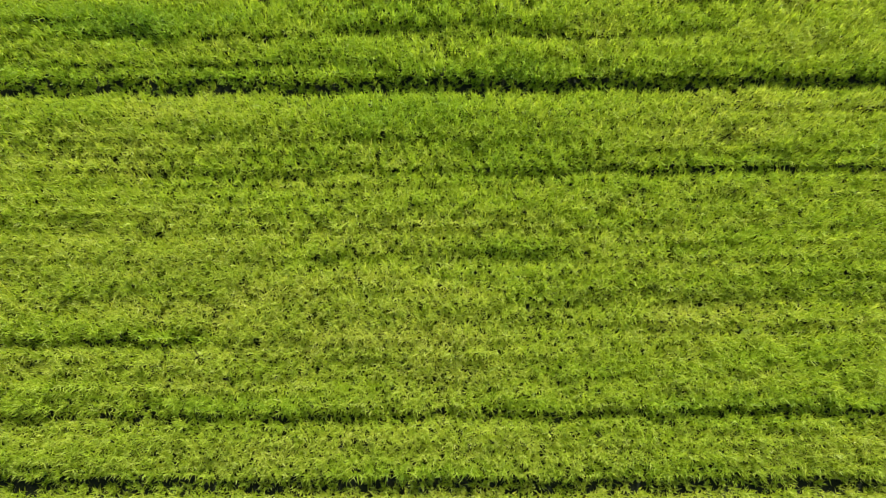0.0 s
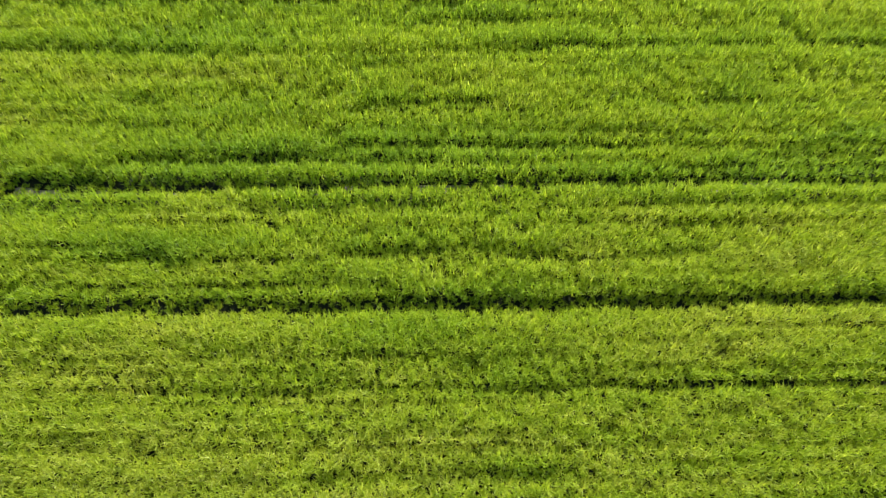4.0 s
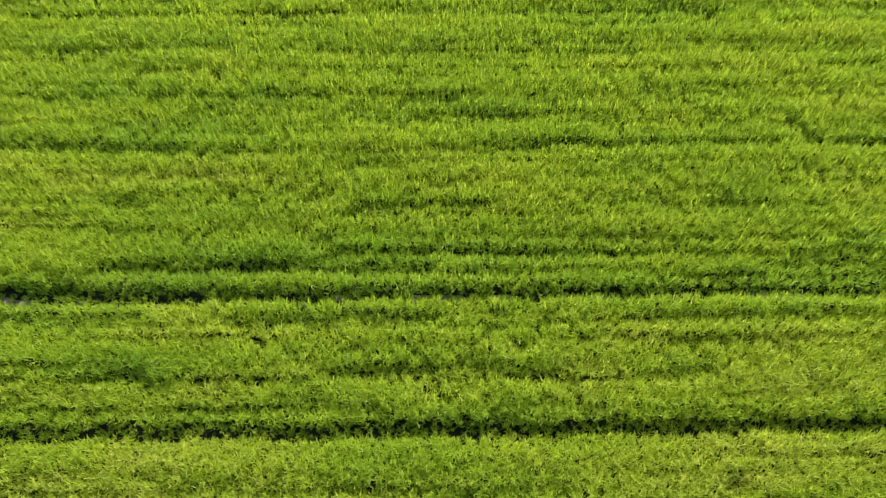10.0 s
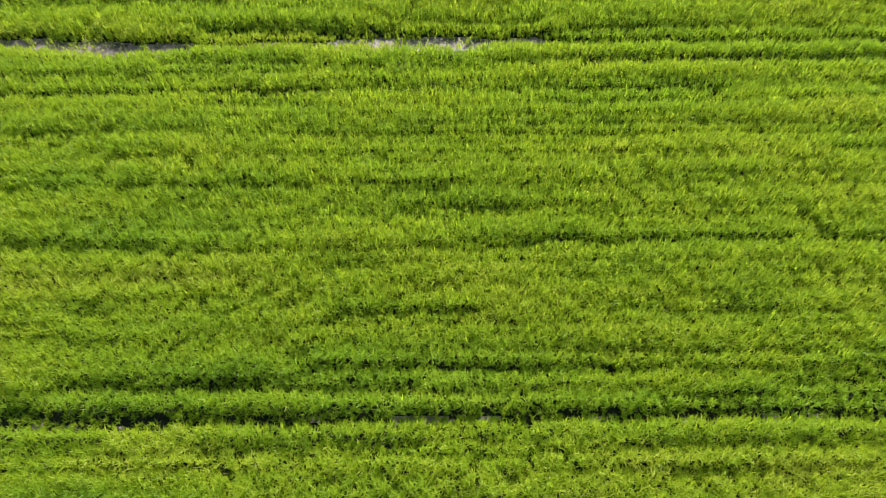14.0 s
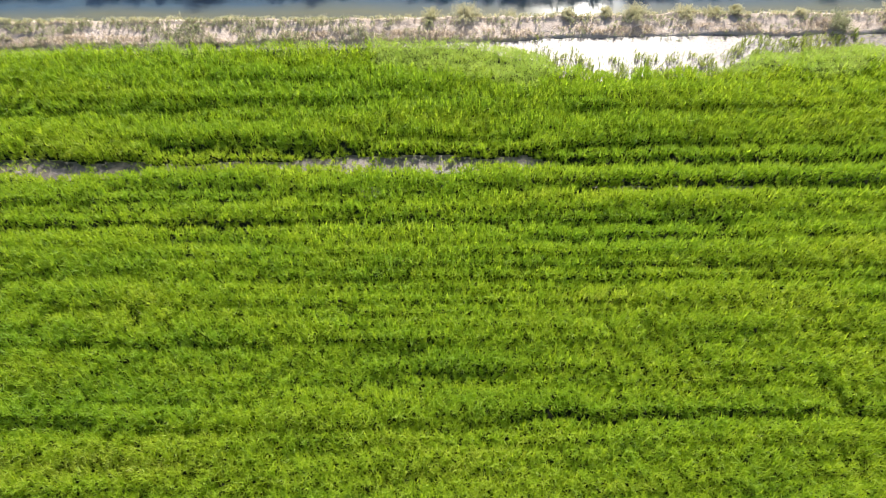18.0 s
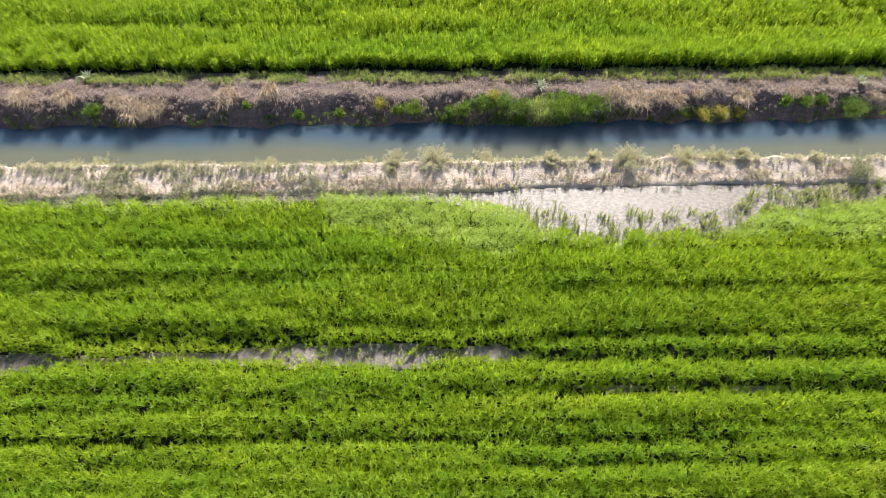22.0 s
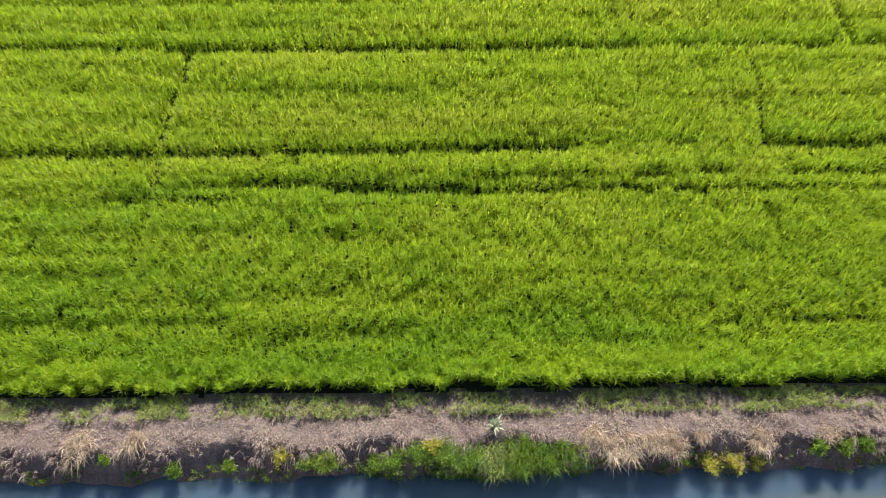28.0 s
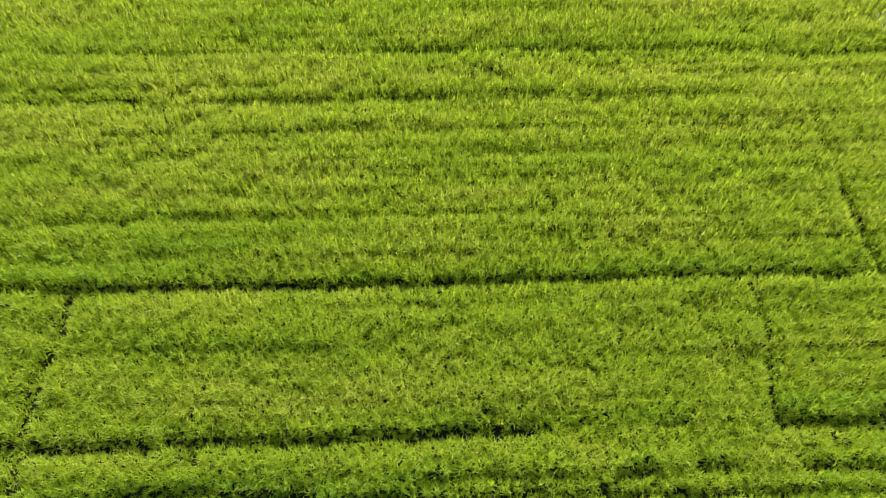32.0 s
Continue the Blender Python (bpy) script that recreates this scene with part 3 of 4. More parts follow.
def rice(name, y0, y1, furrows, lanes, hollows, far, seed, label):
    """One sown plot: plants in drilled rows along x, each a tuft of slender leaves in three tiers."""
    r = np.random.default_rng(seed)
    step_x, step_y = 0.128, 0.140
    xs, ys = np.arange(-20, 26.5, step_x), np.arange(y0, y1, step_y)
    gx, gy = np.meshgrid(xs, ys)
    x = (gx + (r.random(gx.shape) - 0.5) * step_x * 1.1).ravel()
    y = (gy + (r.random(gx.shape) - 0.5) * step_y * 0.6 + 0.008 * gx).ravel()
    keep = np.abs(x - middle(y)) < np.clip(12.8 + 0.30 * (y - 5), 12.8, 18.4)
    x, y = x[keep], y[keep]
    b, by = sunken(x, y, furrows, lanes, hollows)
    # the drill's own faint rows, and shallow pockets between the plants
    row = (y - 0.008 * x) / 0.42 + 0.25 * (vnoise(x / 8.0, y / 3.0, 1) - 0.5)
    k = np.floor(row)
    strong = np.interp(y, [-5, 4, 8, 14, 17, 21, 23, 28, 33, 38, 45, 52, 60], [0.6, 0.75, 1, 1, 0.7, 0.7, 1, 0.9, 0.6, 0.2, 0.35, 0.6, 0.8])
    groove = strong * np.clip(2.2 * vnoise(x / 7.0, k, 3) - 0.5, 0, 1) * np.clip(0.5 + vnoise(x / 0.8, k, 4), 0, 1) * np.clip(1.5 - np.abs(row - k - 0.5) * 0.42 / 0.080, 0, 1)
    pocket = np.clip((vnoise(x / 0.34, y / 0.26, 9) - 0.62) / 0.20, 0, 1) * np.clip(0.25 + 1.2 * (vnoise(x / 2.6, y / 1.1, 6) - 0.25), 0.1, 1)
    b = np.maximum(b, np.maximum(0.88 * groove, 0.74 * pocket))
    h = 0.60 + 0.20 * (vnoise(x / 0.46, y / 0.32, 11) - 0.5) + 0.20 * (vnoise(x / 9.0, row * 1.1, 7) - 0.5) + 0.08 * (vnoise(x / 3.0, y / 0.9, 8) - 0.5)
    h = h * (1 - 0.71 * b) * (0.80 + 0.33 * r.random(len(x)))
    keep = r.random(len(x)) > 0.42 * np.clip((b - 0.60) / 0.40, 0, 1)
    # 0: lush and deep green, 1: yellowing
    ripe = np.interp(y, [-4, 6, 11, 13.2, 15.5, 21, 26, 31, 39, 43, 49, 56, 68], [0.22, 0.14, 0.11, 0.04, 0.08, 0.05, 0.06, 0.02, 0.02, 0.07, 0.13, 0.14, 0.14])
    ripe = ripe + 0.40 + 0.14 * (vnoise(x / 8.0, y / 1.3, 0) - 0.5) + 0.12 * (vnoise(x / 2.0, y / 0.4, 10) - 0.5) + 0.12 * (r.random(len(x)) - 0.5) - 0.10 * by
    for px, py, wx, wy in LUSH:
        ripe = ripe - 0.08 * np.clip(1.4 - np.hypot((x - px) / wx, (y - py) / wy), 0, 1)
    if far:
        edge = field_far(x) - 0.04 + 0.26 * vnoise(x / 0.35, x * 0 + 13, 9)
        keep &= y > edge
        h = h * (1 + 0.30 * np.clip(1 - (y - edge) / 0.9, 0, 1))
        pale = np.zeros(len(x), bool)
    else:
        keep &= (y < foot(x) - 0.30 - 0.30 * vnoise(x / 0.7, x * 0, 9)) & (y < pond_edge(x))
        keep &= r.random(len(x)) > 0.8 * np.clip((y - pond_edge(x) + 0.7) / 0.7, 0, 1) * np.clip((x - 4.0) / 1.5, 0, 1) * np.clip((11.5 - x) / 1.5, 0, 1)
        h = h * np.where(x > 1.5, 0.45 + 0.55 * np.clip((pond_edge(x) - y) / 0.8, 0, 1), 1.0)
        mid, half = track_gap(x)
        out = (np.abs(y - mid) - half) * np.where(half > 0.02, 1, 9)
        keep &= (out > 0) | (r.random(len(x)) < 0.06)
        h = h * np.clip(0.42 + np.where(y < mid, 1.1, 1.8) * np.maximum(out, 0), 0, 1)
        pale = r.random(len(x)) < weedy(x, y)
        p = keep & pale
        z, q = land(x[p], y[p]), h[p] * 0.95
        v, t = joined(sprays(x[p], y[p], z, q, 26, 0.60, 0.97, 0.115, 0.017, (0, 70), seed + 2, 0.08), sprays(x[p], y[p], z, q, 8, 0.15, 0.60, 0.24, 0.030, (10, 70), seed + 3))
        ob = new("weed_patch", mesh_from("weed_patch", v, t, [WEED]))
        tagged(ob, "soft pale green weeds crowding the wet edge of the rice", "weeds", kind="stuff")
    keep &= ~pale
    if far:
        brim = keep & (y < field_far(x) + 0.75)
        x, y, h, ripe = (np.concatenate([a, a[brim]]) for a in (x, y + 0.05 * brim * (r.random(len(x)) - 0.5), h, ripe))
        keep = np.concatenate([keep, keep[brim]])
        x = x + 0.06 * (r.random(len(x)) - 0.5)
    x, y, h, ripe = x[keep], y[keep], h[keep], ripe[keep]
    z = land(x, y)
    tiers = [(14, 0.64, 0.95, 0.170, 0.019, (5, 82)), (6, 0.30, 0.66, 0.24, 0.032, (25, 82)), (4, 0.0, 0.34, 0.32, 0.055, (40, 84))]
    v, t, tone = np.zeros((0, 3), np.float32), np.zeros((0, 3), np.int32), []
    for i, (n, low, high, reach, width, steep) in enumerate(tiers):
        v, t = joined((v, t), sprays(x, y, z, h, n, low, high, reach, width, steep, seed + 5 + i))
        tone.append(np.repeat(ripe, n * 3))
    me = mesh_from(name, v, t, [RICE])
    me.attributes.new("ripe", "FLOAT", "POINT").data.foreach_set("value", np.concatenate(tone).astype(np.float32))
    return tagged(new(name, me), label, "rice", kind="stuff")


rice("rice_crop", -4.2, 33.0, [TRACK_FIRST] + FURROWS_SOUTH + FURROWS_MIDDLE + FURROWS_OPEN + FURROWS_WET + FURROWS_POND, [], HOLLOWS_SOUTH, False, 21,
     "dense bright green young rice in drilled rows with dark wheel tracks")
rice("rice_crop", 38.2, 66.3, FURROWS_LANE + FURROWS_NORTH, LANES, HOLLOWS_NORTH, True, 31, "dense bright green young rice beyond the canal crossed by narrow lanes")


def margin():
    """The crop that goes on all round, as a rough canopy."""
    xs, ys = np.arange(-130, 140.1, 0.9), np.arange(-90, 170.1, 0.9)
    gx, gy = np.meshgrid(xs, ys)
    gz = 0.28 + 0.30 * vnoise(gx / 0.9, gy / 0.5, 8)
    n, m = gx.shape
    i = np.arange((n - 1) * m).reshape(n - 1, m)[:, :-1].ravel()
    quads = np.stack([i, i + 1, i + m + 1, i + m], 1)
    cx, cy = gx[:-1, :-1].ravel() + 0.45, gy[:-1, :-1].ravel() + 0.45
    dense = np.abs(cx - middle(cy)) < np.clip(12.0 + 0.30 * (cy - 5), 12.0, 17.6)
    dense &= (cy > -3.4) & (cy < 65.8)
    gap = (cy > foot(cx) - 0.45) & (cy < field_far(cx) - 0.05)
    used = quads[~dense & ~gap]
    ob = new("rice_margin", mesh_from("rice_margin", np.stack([gx, gy, gz], 2), used, [CANOPY], None, True))
    tagged(ob, "green rice canopy spreading away on every side", "rice", kind="stuff")


margin()


# ---- bank and dike plants ----
def part(name, me, parent, label=""):
    ob = new(name, me)
    ob.parent = parent
    return tagged(ob, label)


def thing(name, x, y, label, category, group="", sink=0.02):
    ob = new(name)
    ob.location = (x, y, float(land(np.array([x]), np.array([y]))[0]) - sink)
    return tagged(ob, label, category, group)


def stems(r, n, height, reach, thick):
    """Bent tapering stems from one foot: mesh data, and points along them for the leaves."""
    turn, lie = r.random(n) * 2 * np.pi, 0.15 + 0.85 * r.random(n)
    tip = np.stack([np.cos(turn) * reach * lie, np.sin(turn) * reach * lie, height * (1.05 - 0.45 * lie) * (0.8 + 0.3 * r.random(n))], 1)
    foot_at = np.stack([np.cos(turn), np.sin(turn), turn * 0], 1) * reach * 0.12
    mid = foot_at * 0.5 + tip * 0.5 + np.array([0, 0, 1]) * height * 0.12
    verts, faces = [], []
    ring = np.array([[1, 0, 0], [-0.5, 0.87, 0], [-0.5, -0.87, 0]])
    for k in range(n):
        b = len(verts)
        for p, w in ((foot_at[k], thick), (mid[k], thick * 0.6), (tip[k], thick * 0.2)):
            verts.extend(p + ring * w)
        for a in (0, 3):
            for j in range(3):
                c = (j + 1) % 3
                faces.append((b + a + j, b + a + c, b + a + 3 + c, b + a + 3 + j))
    return np.array(verts), np.array(faces), foot_at, mid, tip


def leaves(r, foot_at, mid, tip, per, size, scatter, low=0.06, slim=0.22, lift=0.0, along=0.0):
    """Small folded leaves round the stems."""
    n = len(tip)
    s = low + (1 - low) * r.random((n, per)) ** 0.7
    k = np.repeat(np.arange(n), per)
    s = s.ravel()[:, None]
    p = (1 - s) ** 2 * foot_at[k] + 2 * s * (1 - s) * mid[k] + s ** 2 * tip[k]
    p = p + (r.random(p.shape) - 0.5) * scatter
    p[:, 2] = np.maximum(p[:, 2], 0.01)
    N = len(p)
    turn, rise = r.random(N) * 2 * np.pi, lift + (r.random(N) - 0.25) * 1.3
    d = np.stack([np.cos(turn) * np.cos(rise), np.sin(turn) * np.cos(rise), np.sin(rise)], 1)
    if along:
        way = tip[k] - mid[k]
        d = d * (1 - along) + along * way / np.linalg.norm(way, axis=1)[:, None]
    side = np.stack([-np.sin(turn), np.cos(turn), (r.random(N) - 0.5)], 1)
    L = (size * (0.6 + 0.8 * r.random(N)))[:, None]
    v = np.stack([p, p + d * L * 0.5 + side * L * slim, p + d * L * 0.5 - side * L * slim, p + d * L - np.array([0, 0, 1]) * L * 0.2], 1)
    b = np.arange(N)[:, None] * 4
    t = np.concatenate([b + [[0, 2, 1]], b + [[1, 2, 3]]], 1).reshape(-1, 3)
    return v.reshape(-1, 3), t


def shrub(name, x, y, wide, high, mat, seed, label, category, group, n=16, per=22, size=0.07, slim=0.22, lift=0.0, along=0.0, loose=0.14):
    r = np.random.default_rng(seed)
    ob = thing(name, x, y, label, category, group)
    v, f, a, b, c = stems(r, n, high, wide / 2, 0.008)
    part("stems", mesh_from("stems", v, f, [TWIG]), ob, "thin grey-brown stems")
    v, t = leaves(r, a, b, c, per, size, loose * wide + 0.03, slim=slim, lift=lift, along=along)
    part("foliage", mesh_from("foliage", v, t, [mat]), ob)
    return ob


# x, y, width, height
DIKE_SHRUBS = [
    (-10.2, 34.05, 0.7, 0.5), (-9.3, 34.02, 1.0, 0.55), (-4.6, 33.99, 0.45, 0.3), (-3.67, 33.97, 0.9, 0.6), (-0.18, 34.0, 0.6, 0.32), (0.75, 34.0, 0.8, 0.45), (1.99, 34.0, 1.1, 0.65),
    (3.73, 34.1, 1.15, 0.5), (4.84, 34.11, 0.5, 0.6), (5.94, 34.05, 0.5, 0.42), (6.63, 34.17, 0.35, 0.45), (7.4, 34.13, 0.5, 0.4), (8.56, 34.11, 1.05, 0.55), (10.47, 34.18, 0.95, 0.6),
    (11.58, 34.18, 0.8, 0.52), (12.4, 34.18, 0.5, 0.58), (13.09, 34.26, 0.4, 0.28), (14.9, 34.2, 0.4, 0.25), (18.4, 34.2, 0.9, 0.5), (-11.9, 33.95, 0.7, 0.4), (-13.2, 33.9, 0.9, 0.5),
]
for k, (x, y, w, h) in enumerate(DIKE_SHRUBS):
    shrub("saltbush", x, y + 0.06, w * 1.22, h * 0.50, PALE, 100 + k, "low pale yellow-green shrub on the dry dike by the canal", "shrub", "shrubs along the dike", n=int(26 + 40 * w), per=72, size=0.085, slim=0.06, lift=0.4, along=0.45, loose=0.07)
for k, (x, y, w, h) in enumerate([(-7.49, 33.95, 0.3, 0.25), (-6.09, 34.0, 0.4, 0.3), (3.0, 34.15, 0.25, 0.2), (-1.0, 34.1, 0.25, 0.18)]):
    shrub("withered_shrub", x, y, w * 1.15, h, RUSSET, 140 + k, "small withered brown shrub on the dike", "shrub", "withered shrubs on the dike", n=30, per=36, size=0.06, slim=0.12, lift=0.4)
shrub("green_shrub", 16.3, 33.75, 1.3, 0.42, SAGE, 150, "broad grey-green shrub spilling over the dike", "shrub", "", n=60, per=40, size=0.09, slim=0.10, lift=0.4, along=0.4)

GREEN_BUSHES = [
    (-9.95, 36.22, 0.7, 0.45), (0.75, 36.28, 0.6, 0.45), (1.3, 36.32, 0.85, 0.55), (2.55, 36.28, 0.55, 0.5), (3.1, 36.32, 0.8, 0.6), (3.75, 36.45, 1.0, 0.7), (4.5, 36.42, 1.1, 0.75), (5.15, 36.38, 0.9, 0.65),
    (14.35, 36.68, 0.55, 0.4), (15.1, 36.68, 0.6, 0.4), (15.65, 36.72, 0.5, 0.4), (16.75, 36.45, 1.3, 0.75), (18.6, 36.6, 0.9, 0.6), (-4.56, 36.36, 0.3, 0.25), (-2.74, 36.16, 0.45, 0.32), (-1.3, 36.26, 0.4, 0.3),
]
for k, (x, y, w, h) in enumerate(GREEN_BUSHES):
    shrub("waterside_bush", x, y, w, h, BUSH, 200 + k, "fresh green leafy bush at the foot of the canal bank", "bush", "bushes along the canal", n=int(20 + 30 * w), per=46, size=0.085, slim=0.105, lift=0.35, along=0.25)
YELLOW_BUSHES = [(0.1, 36.42, 0.55, 0.5), (11.5, 36.28, 0.75, 0.5), (12.1, 36.28, 0.7, 0.5), (12.75, 36.34, 0.5, 0.4), (4.15, 36.62, 0.6, 0.5)]
for k, (x, y, w, h) in enumerate(YELLOW_BUSHES):
    shrub("yellowing_bush", x, y, w, h, GOLDEN, 240 + k, "yellowing weed bush leaning over the canal water", "bush", "yellowing bushes on the bank", n=int(12 + 16 * w), per=40, size=0.09, slim=0.10, lift=0.35, along=0.3)


def tussock(name, x, y, wide, high, mat, seed, label, category, group, count=130, lean=0.25, droop=0.75):
    r = np.random.default_rng(seed)
    ob = thing(name, x, y, label, category, group)
    q = r.random(26) * 6.3
    rad = wide * 0.40 * np.sqrt(r.random(26))
    v, t = blades(np.cos(q) * rad, np.sin(q) * rad, q * 0, high * (0.55 + 0.6 * r.random(26)), count // 26, wide * 0.36, 0.012, seed + 1, droop, 0.08, lean, -0.05)
    part("grass_tuft", mesh_from("grass_tuft", v, t, [mat]), ob)
    v, f, *_ = stems(r, 9, high * 0.8, wide * 0.45, 0.007)
    part("stalks", mesh_from("stalks", v, f, [TWIG]), ob, "dead brown stalks")
    return ob


for k, (x, y, w, h) in enumerate([(5.7, 36.40, 1.0, 0.75), (6.35, 36.45, 1.1, 0.8), (7.05, 36.45, 1.1, 0.75), (7.7, 36.48, 0.95, 0.65), (6.7, 36.62, 0.9, 0.6)]):
    tussock("reed_tussock", x, y, w, h, MEADOW if k == 0 else BUSH, 260 + k, "dark green reeds crowding the water's edge", "reeds", "reeds on the bank", 520, 0.25, 0.8)
DRY = [
    (-9.15, 36.55, 1.0, 0.5), (-8.45, 36.38, 1.2, 0.55), (-7.75, 36.5, 0.9, 0.5), (-8.3, 36.15, 0.7, 0.4), (-5.24, 36.78, 0.95, 0.6), (-3.74, 36.84, 0.9, 0.7), (8.35, 36.85, 0.9, 0.55), (9.1, 36.78, 1.0, 0.6),
    (9.95, 36.8, 0.9, 0.6), (10.55, 36.76, 0.8, 0.55), (11.3, 36.95, 0.5, 0.4), (12.85, 36.9, 0.8, 0.6), (14.75, 36.95, 0.5, 0.4), (-10.9, 36.7, 0.9, 0.5), (-12.4, 36.7, 1.0, 0.5), (17.6, 37.0, 0.7, 0.5), (12.2, 36.45, 0.5, 0.35),
]
for k, (x, y, w, h) in enumerate(DRY):
    w, h = w * (0.8 + 0.35 * ((k * 7) % 5) / 4), h * (0.75 + 0.45 * ((k * 3) % 4) / 3)
    tussock("dry_grass_tussock", x, y, w, h * 0.62, HAY, 300 + k, "withered straw-coloured grass tussock hanging over the bank", "dry grass", "dry tussocks on the bank", 520, 0.35 + 0.4 * ((k * 5) % 3) / 2, 1.3)


def spiky(x, y, wide, high, seed):
    r = np.random.default_rng(seed)
    ob = thing("spiky_plant", x, y, "pale grey-green spiky rosette on the canal bank", "plant", "spiky plants")
    for k in range(13):
        a, lie = k * 2.4, 0.3 + 0.7 * r.random()
        c, s, w = math.cos(a), math.sin(a), 0.030
        L = wide * 0.55 * (0.8 + 0.4 * r.random())
        pts = []
        for u, z, f in ((0.05, 0.0, 0.7), (0.5, high * (0.75 - 0.3 * lie), 1.0), (1.0, high * (1.0 - 0.6 * lie), 0.1)):
            d = L * u * lie + 0.02
            pts += [(c * d - s * w * f, s * d + c * w * f, z + 0.01), (c * d, s * d, z - 0.008), (c * d + s * w * f, s * d - c * w * f, z + 0.01)]
        f = [(0, 1, 4, 3), (1, 2, 5, 4), (3, 4, 7, 6), (4, 5, 8, 7)]
        part("leaf", mesh_from("leaf", pts, f, [AGAVE]), ob)


for k, (x, y, w, h) in enumerate([(-10.45, 37.7, 0.75, 0.5), (5.76, 37.25, 0.6, 0.45), (17.15, 37.45, 0.6, 0.4)]):
    spiky(x, y, w, h, 400 + k)


def scatter(name, y_low, y_high, per_metre, mat, seed, high, count, reach, width, label, category, chance=None, x0=-19.0, x1=24.0, lean=0.0, droop=0.5):
    """Grass over a strip between two edges."""
    r = np.random.default_rng(seed)
    n = int((x1 - x0) * per_metre)
    x = x0 + (x1 - x0) * r.random(n)
    y = y_low(x) + (y_high(x) - y_low(x)) * r.random(n)
    keep = r.random(n) < (chance(x, y) if chance else 1.0)
    x, y = x[keep], y[keep]
    v, t = blades(x, y, land(x, y), high * (0.6 + 0.8 * r.random(len(x))), count, reach, width, seed + 1, droop, 0.06, lean, -0.01)
    ob = new(name, mesh_from(name, v, t, [mat]))
    tagged(ob, label, category, kind="stuff")


def clump(a, b, seed, low, high):
    return lambda x, y: np.clip((vnoise(x / a, y / b, seed) - low) / (high - low), 0, 1)


scatter("dry_bank_grass", lambda x: lip(x) - 0.12, lambda x: field_far(x) - 0.25, 210, STRAW, 500, 0.085, 9, 0.13, 0.009,
        "withered brown grass matted over the top of the bank", "dry grass", lambda x, y: clump(0.6, 0.3, 4, 0.15, 0.5)(x, y) * (0.35 + 0.65 * clump(2.2, 0.5, 9, 0.3, 0.55)(x, y)), lean=0.2, droop=0.9)
scatter("hanging_dry_grass", lambda x: lip(x) - 0.42, lambda x: lip(x) + 0.15, 34, STRAW, 510, 0.22, 8, 0.15, 0.011,
        "withered grass hanging over the lip of the bank", "dry grass", lambda x, y: clump(0.7, 0.5, 5, 0.35, 0.6)(x, y) * np.where((x > -7) & (x < -1), 0.45, 1.0), lean=0.9, droop=1.2)
scatter("slope_sprigs", lambda x: water_far(x) + 0.05, lambda x: lip(x) - 0.10, 9, STRAW, 515, 0.17, 14, 0.10, 0.012,
        "withered sprigs clinging to the bare slope of the bank", "dry grass", clump(0.5, 0.4, 9, 0.3, 0.6), lean=0.3, droop=0.8)
scatter("green_bank_grass", lambda x: field_far(x) - 0.80, lambda x: field_far(x) - 0.12, 130, MEADOW, 520, 0.20, 8, 0.12, 0.014,
        "green grass strip between the bank and the rice", "grass", clump(1.1, 0.4, 6, 0.26, 0.6))
scatter("bank_foot_weeds", lambda x: water_far(x) - 0.05, lambda x: water_far(x) + 0.28, 60, BUSH, 530, 0.20, 8, 0.12, 0.016,
        "dark green weeds at the waterline", "weeds", lambda x, y: clump(0.9, 0.5, 7, 0.36, 0.62)(x, y) * np.where((x > 2) & (x < 13), 1.0, 0.22))
scatter("dike_edge_grass", lambda x: dike_near(x) - 0.04, lambda x: dike_near(x) + 0.38, 120, BLEACHED, 540, 0.085, 7, 0.06, 0.013,
        "bleached dry grass along the edge of the dike", "dry grass", clump(0.8, 0.4, 8, 0.2, 0.55), lean=0.05)
scatter("dike_green_grass", lambda x: dike_near(x) - 0.06, lambda x: dike_far(x) + 0.10, 165, SAGE, 550, 0.14, 8, 0.10, 0.014,
        "thin grey-green grass growing on the dike", "grass", lambda x, y: clump(0.7, 0.30, 9, 0.36, 0.60)(x, y) * np.where(x < -1, 1.0, 0.30))
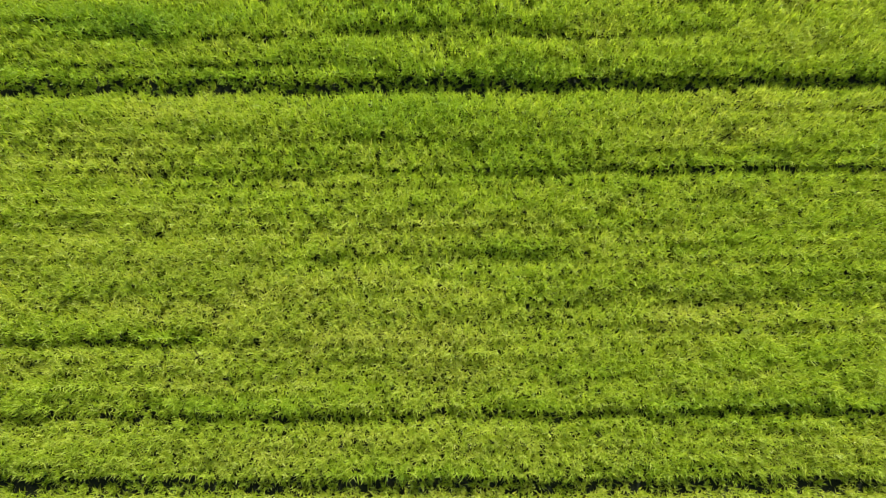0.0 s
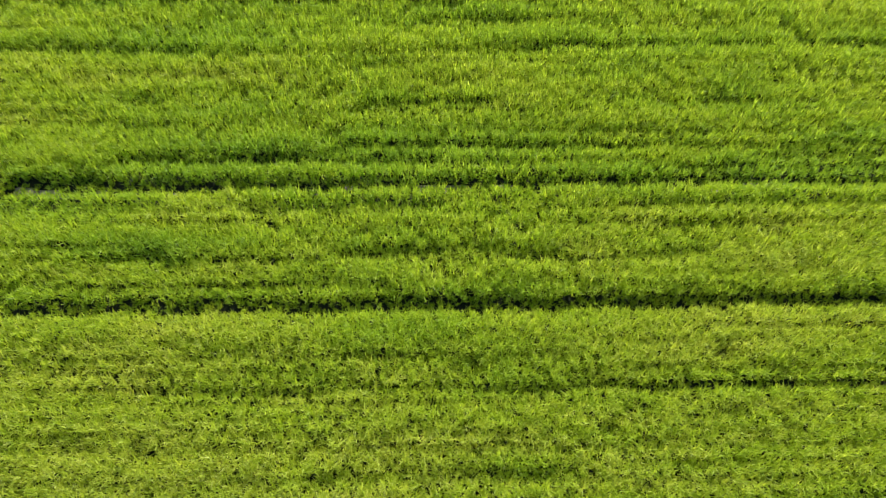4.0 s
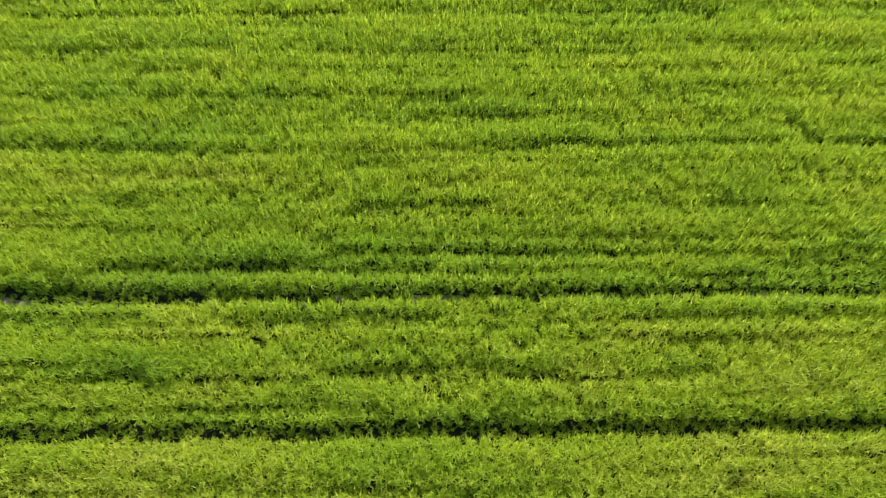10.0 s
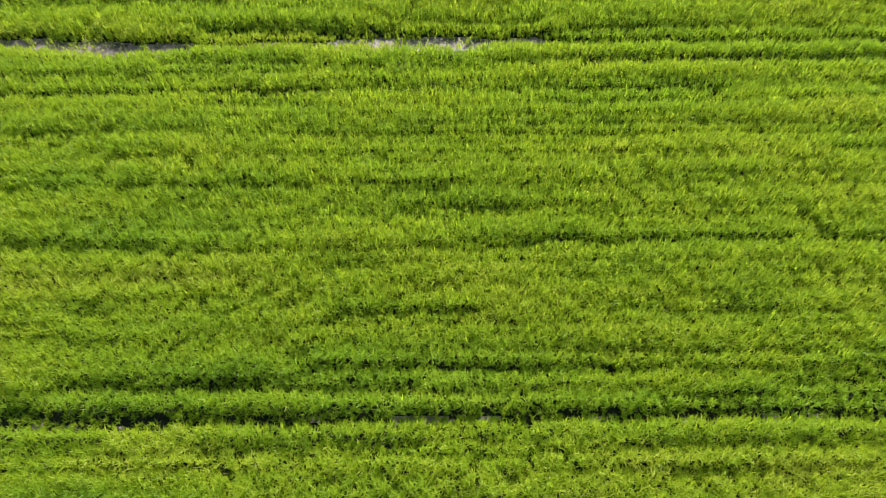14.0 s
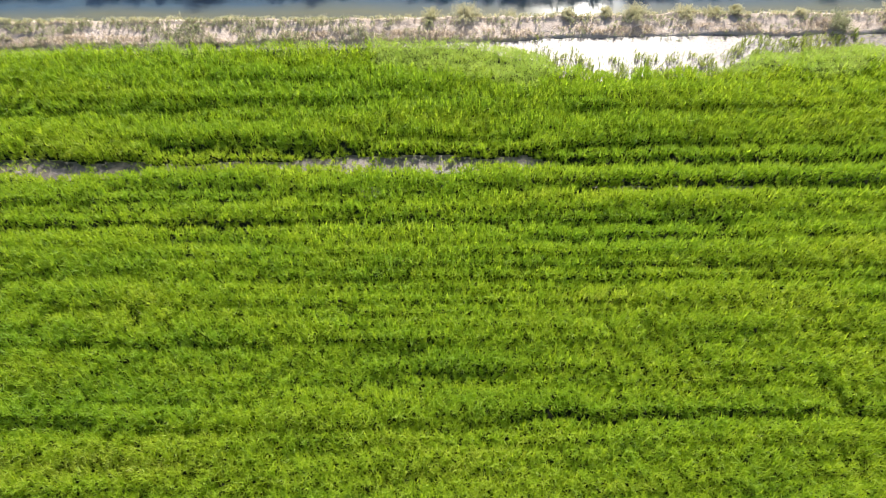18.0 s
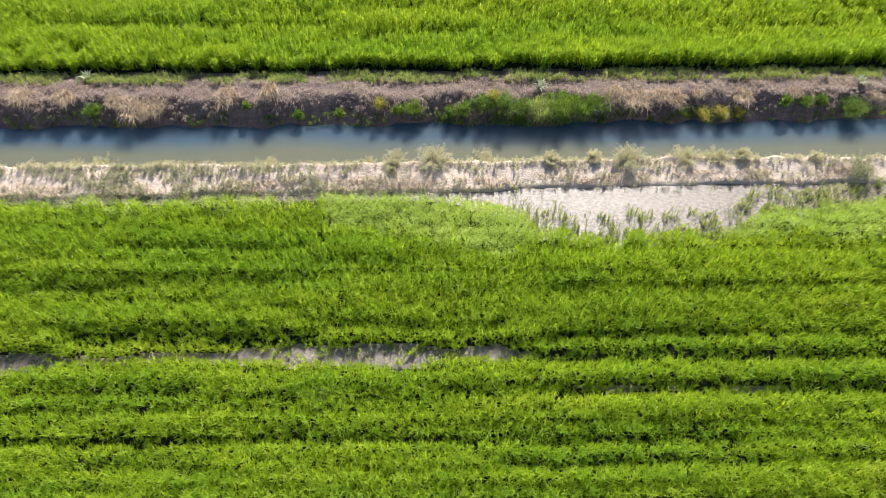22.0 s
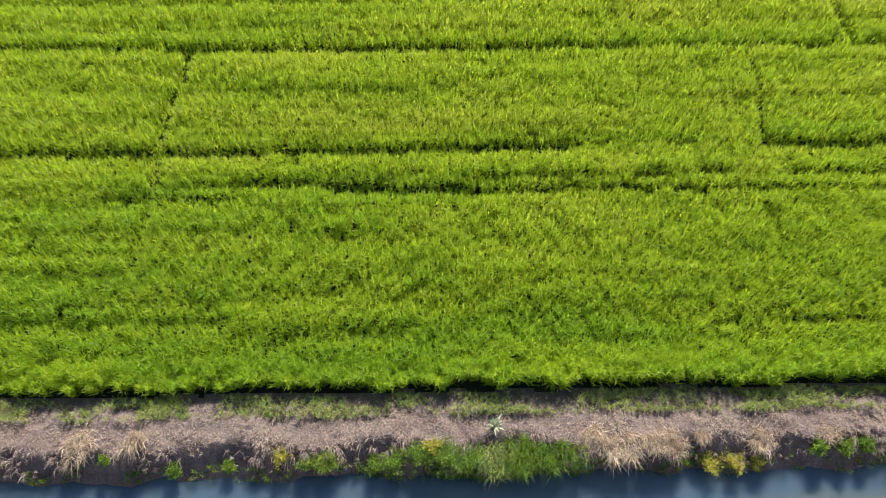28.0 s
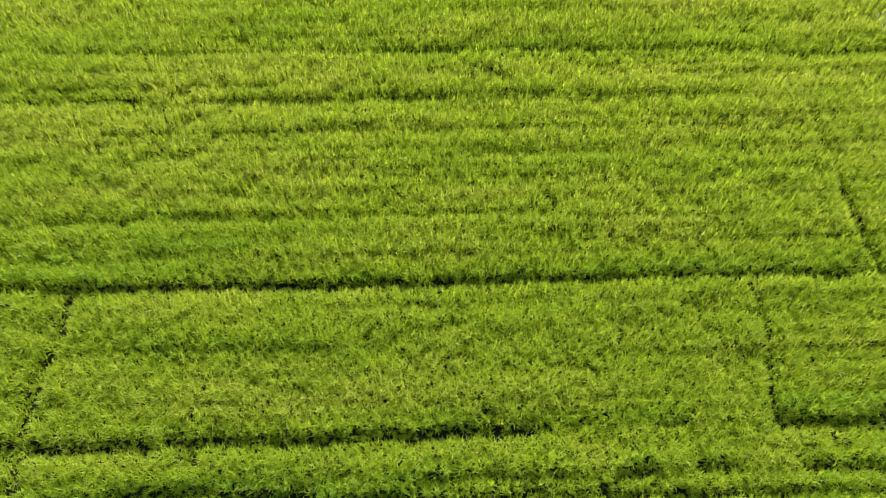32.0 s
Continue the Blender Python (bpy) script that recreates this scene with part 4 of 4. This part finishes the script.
scatter("dike_foot_weeds", lambda x: foot(x) - 0.40, lambda x: foot(x) + 0.08, 36, SAGE, 560, 0.16, 8, 0.11, 0.014,
        "low weeds at the foot of the dike", "weeds", lambda x, y: np.where(x < 2.5, 0.9, 0.16))
scatter("pond_seedlings", lambda x: np.minimum(pond_edge(x), foot(x) - 0.3) - 0.1, lambda x: foot(x) - 0.03, 140, WEED, 570, 0.09, 5, 0.06, 0.012,
        "sparse seedlings standing in the flooded corner", "weeds", lambda x, y: np.clip(0.14 + 0.06 * (x - 8), 0.12, 0.45) + 0.5 * np.clip((pond_edge(x) + 0.7 - y) / 0.5, 0, 1) * vnoise(x / 0.5, y / 0.3, 4), x0=3.0)
scatter("pond_reeds", lambda x: pond_edge(x) - 0.60, lambda x: pond_edge(x) + 0.80, 260, MEADOW, 580, 0.30, 6, 0.07, 0.012,
        "loose rice plants standing in the flooded corner", "rice", lambda x, y: 0.10 + 0.9 * clump(0.30, 0.4, 10, 0.30, 0.75)(x, y), x0=4.5, x1=17.0)
scatter("dike_shore_grass", lambda x: dike_far(x) - 0.12, lambda x: dike_far(x) + 0.10, 45, PALE, 590, 0.14, 8, 0.13, 0.014,
        "pale tufts of grass along the canal side of the dike", "grass", clump(0.9, 0.5, 3, 0.25, 0.5), droop=0.7)
scatter("dike_straw", lambda x: dike_near(x), lambda x: dike_far(x), 80, BLEACHED, 600, 0.03, 6, 0.10, 0.012,
        "short bleached straw lying on the dike", "dry grass", clump(0.5, 0.25, 2, 0.35, 0.65), droop=0.9)
scatter("track_seedlings", lambda x: track_gap(x)[0] - 0.30, lambda x: track_gap(x)[0] + 0.30, 26, WEED, 610, 0.14, 5, 0.07, 0.013,
        "thin seedlings in the flooded wheel track", "weeds", clump(1.2, 0.5, 4, 0.25, 0.7), x1=6.0)
scatter("dike_dark_tufts", lambda x: dike_far(x) - 0.48, lambda x: dike_far(x) - 0.18, 22, SAGE, 620, 0.20, 9, 0.06, 0.015,
        "small dark green tufts standing on the dike", "grass", lambda x, y: clump(0.25, 0.4, 6, 0.45, 0.7)(x, y) * np.where(x < 1, 1.0, 0.4))
